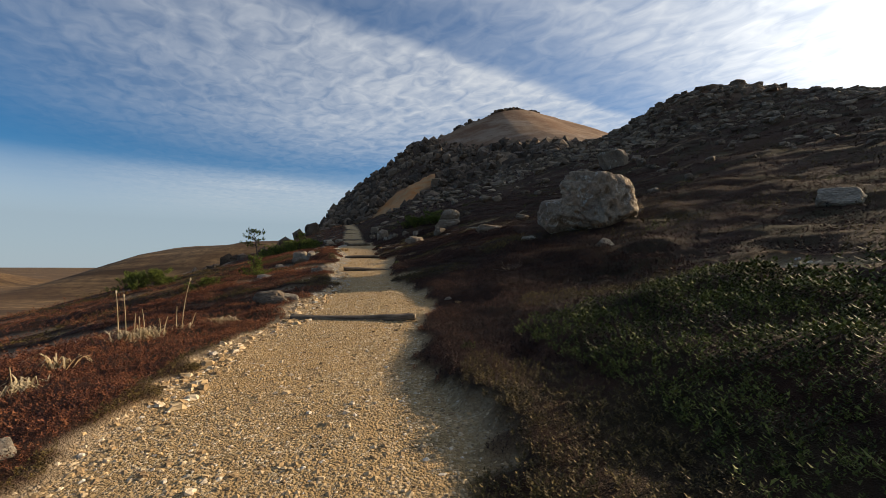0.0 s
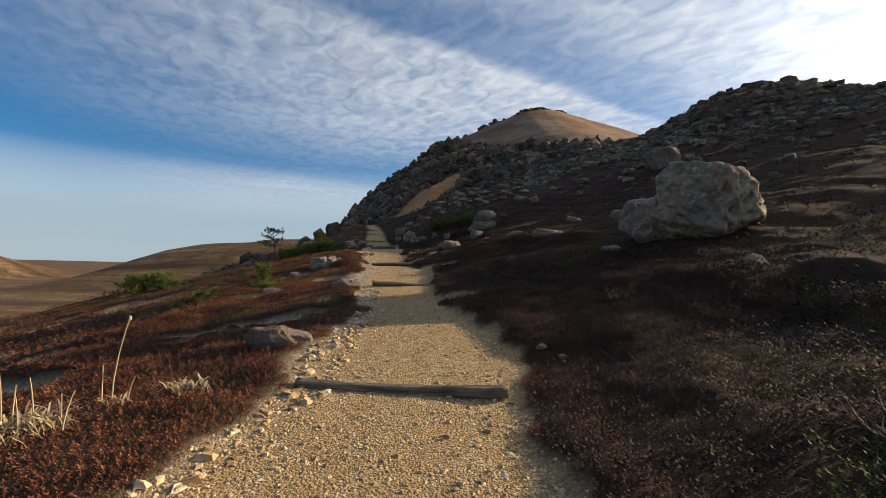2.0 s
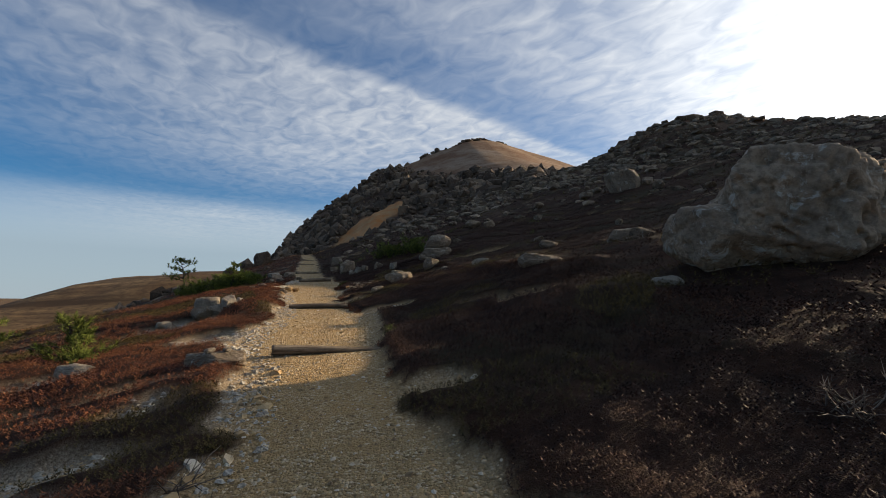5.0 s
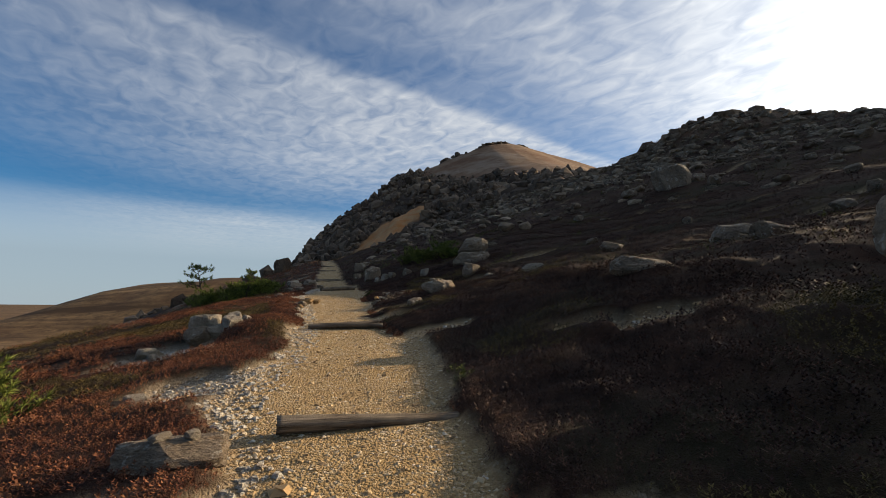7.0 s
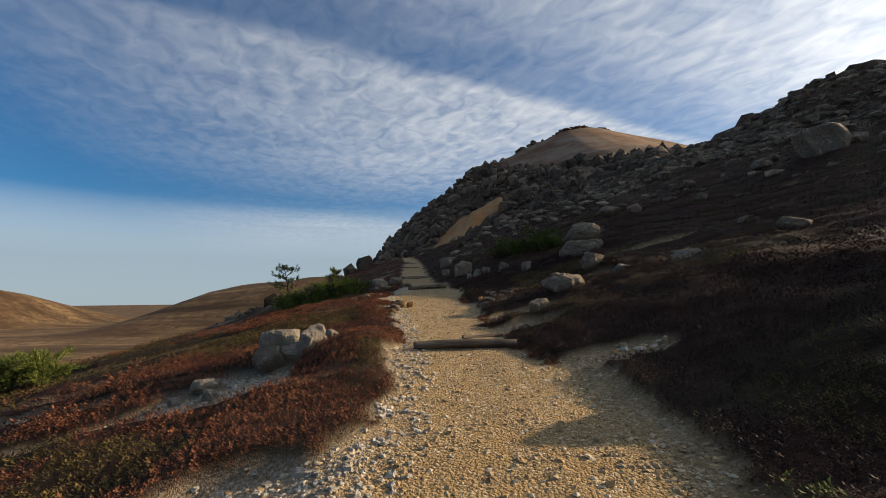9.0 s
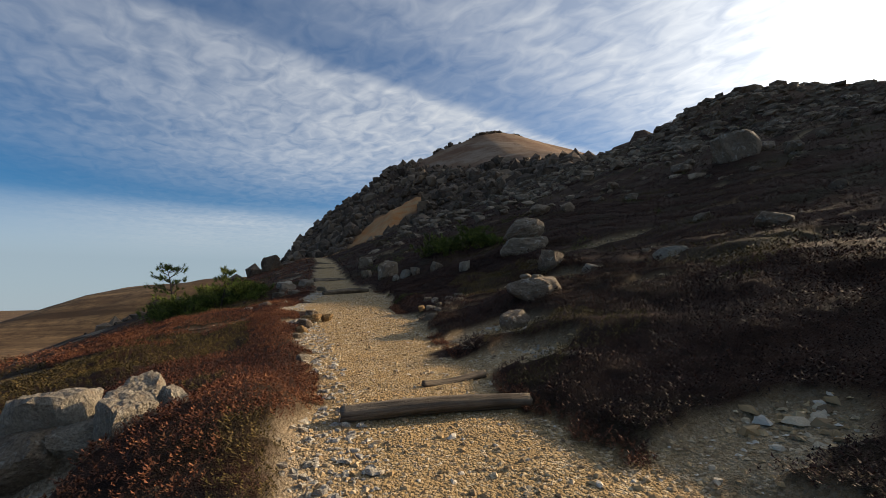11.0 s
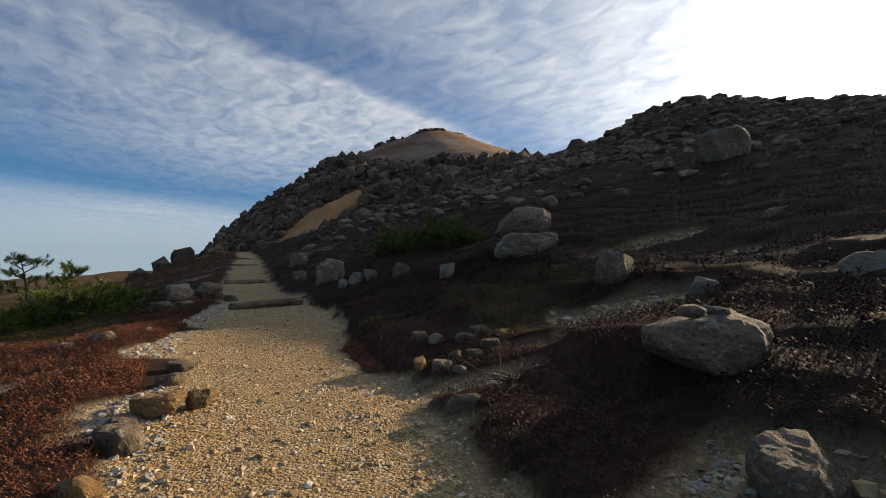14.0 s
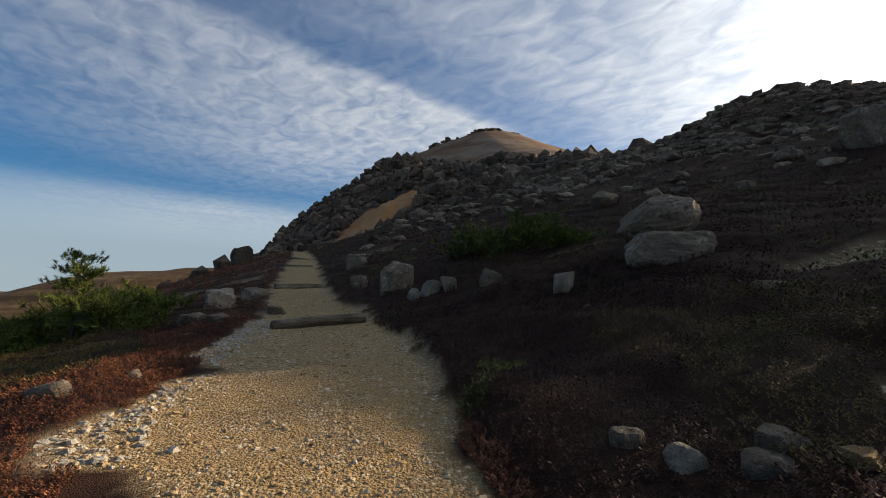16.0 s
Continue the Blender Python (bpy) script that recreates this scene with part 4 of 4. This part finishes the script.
def dry_plant(x, y, blades, reach, stalks, seed, label):
    """Withered straw: arching blades round a few upright stalks with seed heads."""
    r = np.random.default_rng(seed)
    thing = new("dry_plant")
    thing.matrix_world = pose(x, y, float(land(np.array([x]), np.array([y]))[0]) - 0.02)
    V, F = [], []
    for _ in range(blades):
        a, s = r.uniform(0, 6.283), reach * r.uniform(0.5, 1.2)
        foot = Vector((*r.normal(0, reach * 0.45, 2), 0))
        side = Vector((-math.sin(a), math.cos(a), 0)) * 0.011
        n = len(V)
        for t in (0, 0.3, 0.6, 0.85, 1.0):
            p = foot + Vector((math.cos(a) * s * t, math.sin(a) * s * t, s * (1.9 * t - 1.65 * t * t) + 0.01))
            V += [p - side * (1.1 - t), p + side * (1.1 - t)]
        F += [(n + 2 * i, n + 2 * i + 1, n + 2 * i + 3, n + 2 * i + 2) for i in range(4)]
    part("foliage", sheet("foliage", np.array([v[:] for v in V]), np.array(F), DRY, False), thing, "arching pale straw blades")
    for dx, dy, tall in stalks:
        bend = Vector((*r.normal(0, 0.06, 2), 0))
        path = [(Vector((dx, dy, tall * t)) + bend * t * t, 0.0085 - 0.004 * t) for t in (0, 0.3, 0.6, 0.85, 1.0)]
        st = part("stalk", sheet("stalk", *tube([path]), DRY), thing)
        if tall > 0.55:
            bm = bmesh.new()
            bmesh.ops.create_icosphere(bm, subdivisions=2, radius=0.015)
            for v in bm.verts:
                v.co = Vector((v.co.x, v.co.y, v.co.z * 1.9)) * (1 + 0.25 * noise.noise(v.co * 60)) + path[-1][0]
            me = bpy.data.meshes.new("seed_head")
            bm.to_mesh(me)
            bm.free()
            me.materials.append(DRY)
            part("seed_head", me, st, "dry seed head")
    return tagged(thing, label, "dry plant")


dry_plant(-4.75, 7.15, 190, 0.32, ((-0.35, 0.0, 0.78), (-0.3, 0.1, 0.72), (-0.1, 0.0, 0.45), (0.0, 0.1, 0.5), (0.06, -0.1, 0.42), (0.25, 0.1, 0.35), (0.35, 0.0, 0.4)), 1, "withered straw clump with tall seed stalks")
dry_plant(-4.4, 7.75, 26, 0.16, ((-0.05, 0.0, 0.85), (-0.15, 0.0, 0.4), (0.08, 0.05, 0.3)), 2, "thin dry stalk with a seed head")
dry_plant(-3.9, 8.1, 60, 0.2, (), 3, "withered pale grass on the heath edge")
dry_plant(-4.3, 4.6, 70, 0.26, ((0.0, 0.0, 0.3),), 4, "withered pale grass among red heath")
dry_plant(-4.6, 5.6, 30, 0.26, (), 5, "withered pale straw over dark heath")


def twigs(x, y, reach, count, seed, label):
    """A dead bush of forking bare twigs."""
    r = np.random.default_rng(seed)
    paths = []
    for _ in range(count):
        a, s = r.uniform(0, 6.283), reach * r.uniform(0.6, 1.2)
        way = Vector((math.cos(a), math.sin(a), r.uniform(0.25, 0.8))).normalized()
        p, path = Vector((*r.normal(0, reach * 0.2, 2), -0.02)), []
        for i in range(6):
            path.append((p.copy(), 0.006 * (1.15 - i / 5)))
            way = (way + Vector(r.normal(0, 0.22, 3))).normalized()
            p = p + way * (s / 5)
            if i in (2, 3):
                fork = (way + Vector(r.normal(0, 0.6, 3))).normalized()
                paths.append([(p + fork * (s * 0.12 * j), 0.0035 * (1.2 - j / 3)) for j in range(4)])
        paths.append(path)
    thing = new("dead_shrub", sheet("dead_shrub", *tube(paths, 4), TWIG))
    thing.matrix_world = pose(x, y, float(land(np.array([x]), np.array([y]))[0]))
    return tagged(thing, label, "shrub")


twigs(-2.95, 25.7, 0.42, 26, 1, "bleached bare twigs of a dead shrub")
twigs(-3.3, 10.6, 0.3, 22, 2, "grey bare twigs in the heath")
twigs(-3.1, 22.5, 0.26, 20, 3, "bare twigs over a small heath clump")
twigs(1.7, 6.2, 0.4, 26, 4, "bleached twigs lying in a heath hollow")
twigs(-2.9, 11.3, 0.28, 18, 5, "grey dead twigs beside the trail")
twigs(1.6, 11.0, 0.35, 20, 6, "dead twigs on the dark slope")
twigs(-2.3, 30.5, 0.3, 16, 7, "dead twigs on the shaded heath")


# ---- stones on the hillside ----


def stones(name, x, y, s, mat, label, flat=0.5, seed=5, slab=0.9):
    """Loose angular stones joined into one cover."""
    r = np.random.default_rng(seed)
    k = len(x)
    bm = bmesh.new()
    bmesh.ops.create_icosphere(bm, subdivisions=1, radius=1.0)
    bm.verts.ensure_lookup_table()
    unit = np.array([v.co[:] for v in bm.verts])
    tri = np.array([[v.index for v in f.verts] for f in bm.faces])
    bm.free()
    nv = len(unit)
    pts = unit[None] * r.uniform(0.55, 1.1, (k, nv, 1))
    pts *= r.uniform(0.6, 1.4, (k, 1, 3))
    pts[:, :, 2] = np.minimum(pts[:, :, 2], r.uniform(slab - 0.55, slab, (k, 1))) * flat
    a = r.uniform(0, 6.283, k)
    ca, sa = np.cos(a)[:, None], np.sin(a)[:, None]
    px, py = pts[:, :, 0] * ca - pts[:, :, 1] * sa, pts[:, :, 0] * sa + pts[:, :, 1] * ca
    z = base_height(x, y) + 0.6 * plant_height(x, y)
    V = np.stack([x[:, None] + s[:, None] * px, y[:, None] + s[:, None] * py, z[:, None] + s[:, None] * (pts[:, :, 2] + 0.1)], 2).reshape(-1, 3)
    F = (np.arange(k)[:, None, None] * nv + tri[None]).reshape(-1, 3)
    return tagged(new(name, sheet(name, V, F, mat, False)), label, "stones", kind="stuff")


x, y = scatter(21000, -50, 70, 84, 196)
keep = (stony(x, y) > rng.uniform(0.2, 1.3, len(x)) ** 2) & (np.maximum(ochre_mask(x, y), ochre_mask(x, y + 2.5)) < 0.15) & (base_height(x, y) > -5) & ((x < 15) | (y < np.interp(x, CREST_X, CREST_Y) - 3)) & (rng.uniform(0, 1, len(x)) < 0.5 + fnoise(x * 0.08, y * 0.08, 12, 2) * 0.6)
x, y = x[keep], y[keep]
stones("crag_rubble", x, y, (0.35 + 1.7 * rng.uniform(0, 1, len(x)) ** 4) * (0.45 + 0.55 * stony(x, y)), CRAG_ROCK, "dark angular rubble covering the crag", 0.95, slab=1.6)
k = 70
x = rng.uniform(18, 42, k)
y = np.interp(x, CREST_X, CREST_Y) + rng.uniform(-3, 0.5, k)
stones("summit_rocks", x, y, rng.uniform(0.5, 1.5, k), CRAG_ROCK, "dark broken rocks capping the summit", 0.55, 9)
x, y = scatter(15000, -8, 78, 16, 84)
left, right = edges(y)
keep = (x - right > 2) & (fnoise(x * 0.09, y * 0.09, 14, 3) * 0.6 + 0.5 * ramp(x - right, 0, 60) + 0.2 * ramp(y, 20, 70) - 0.04 > rng.uniform(0.35, 0.95, len(x)))
x, y = x[keep], y[keep]
stones("slope_stones", x, y, (0.1 + 0.7 * rng.uniform(0, 1, len(x)) ** 3) * (0.5 + 0.8 * ramp(y, 15, 70)), SLAB, "flat grey stones scattered over the heath slope", 0.6)

k = 60
x = rng.uniform(34, 66, k)
y = rng.uniform(76, 82, k)
stones("ridge_rocks", x, y, 0.5 + 1.5 * rng.uniform(0, 1, k) ** 2, CRAG_ROCK, "dark rocks along the crest of the slope", 0.7, 13)

# single rocks spread over the slope above the trail
r = np.random.default_rng(99)
made = 0
while made < 110:
    x, y = r.uniform(-6, 34), r.uniform(17, 66)
    up = x - float(np.interp(y, TRAIL_Y, TRAIL_R))
    if up < 2.5 or up < 6 and y < 30 or r.uniform() > 0.35 + up / 40:
        continue
    wide = r.uniform(0.35, 0.9) * (0.7 + y / 55)
    rock("rock", x, y, wide, wide * r.uniform(0.5, 0.9), wide * r.uniform(0.35, 0.7), r.uniform(0, 360), 200 + made % 9, SLAB, "grey angular rock lying on the heath slope", 3, 0.05, (r.normal() * 8, r.normal() * 8), group="rocks on the heath slope")
    made += 1
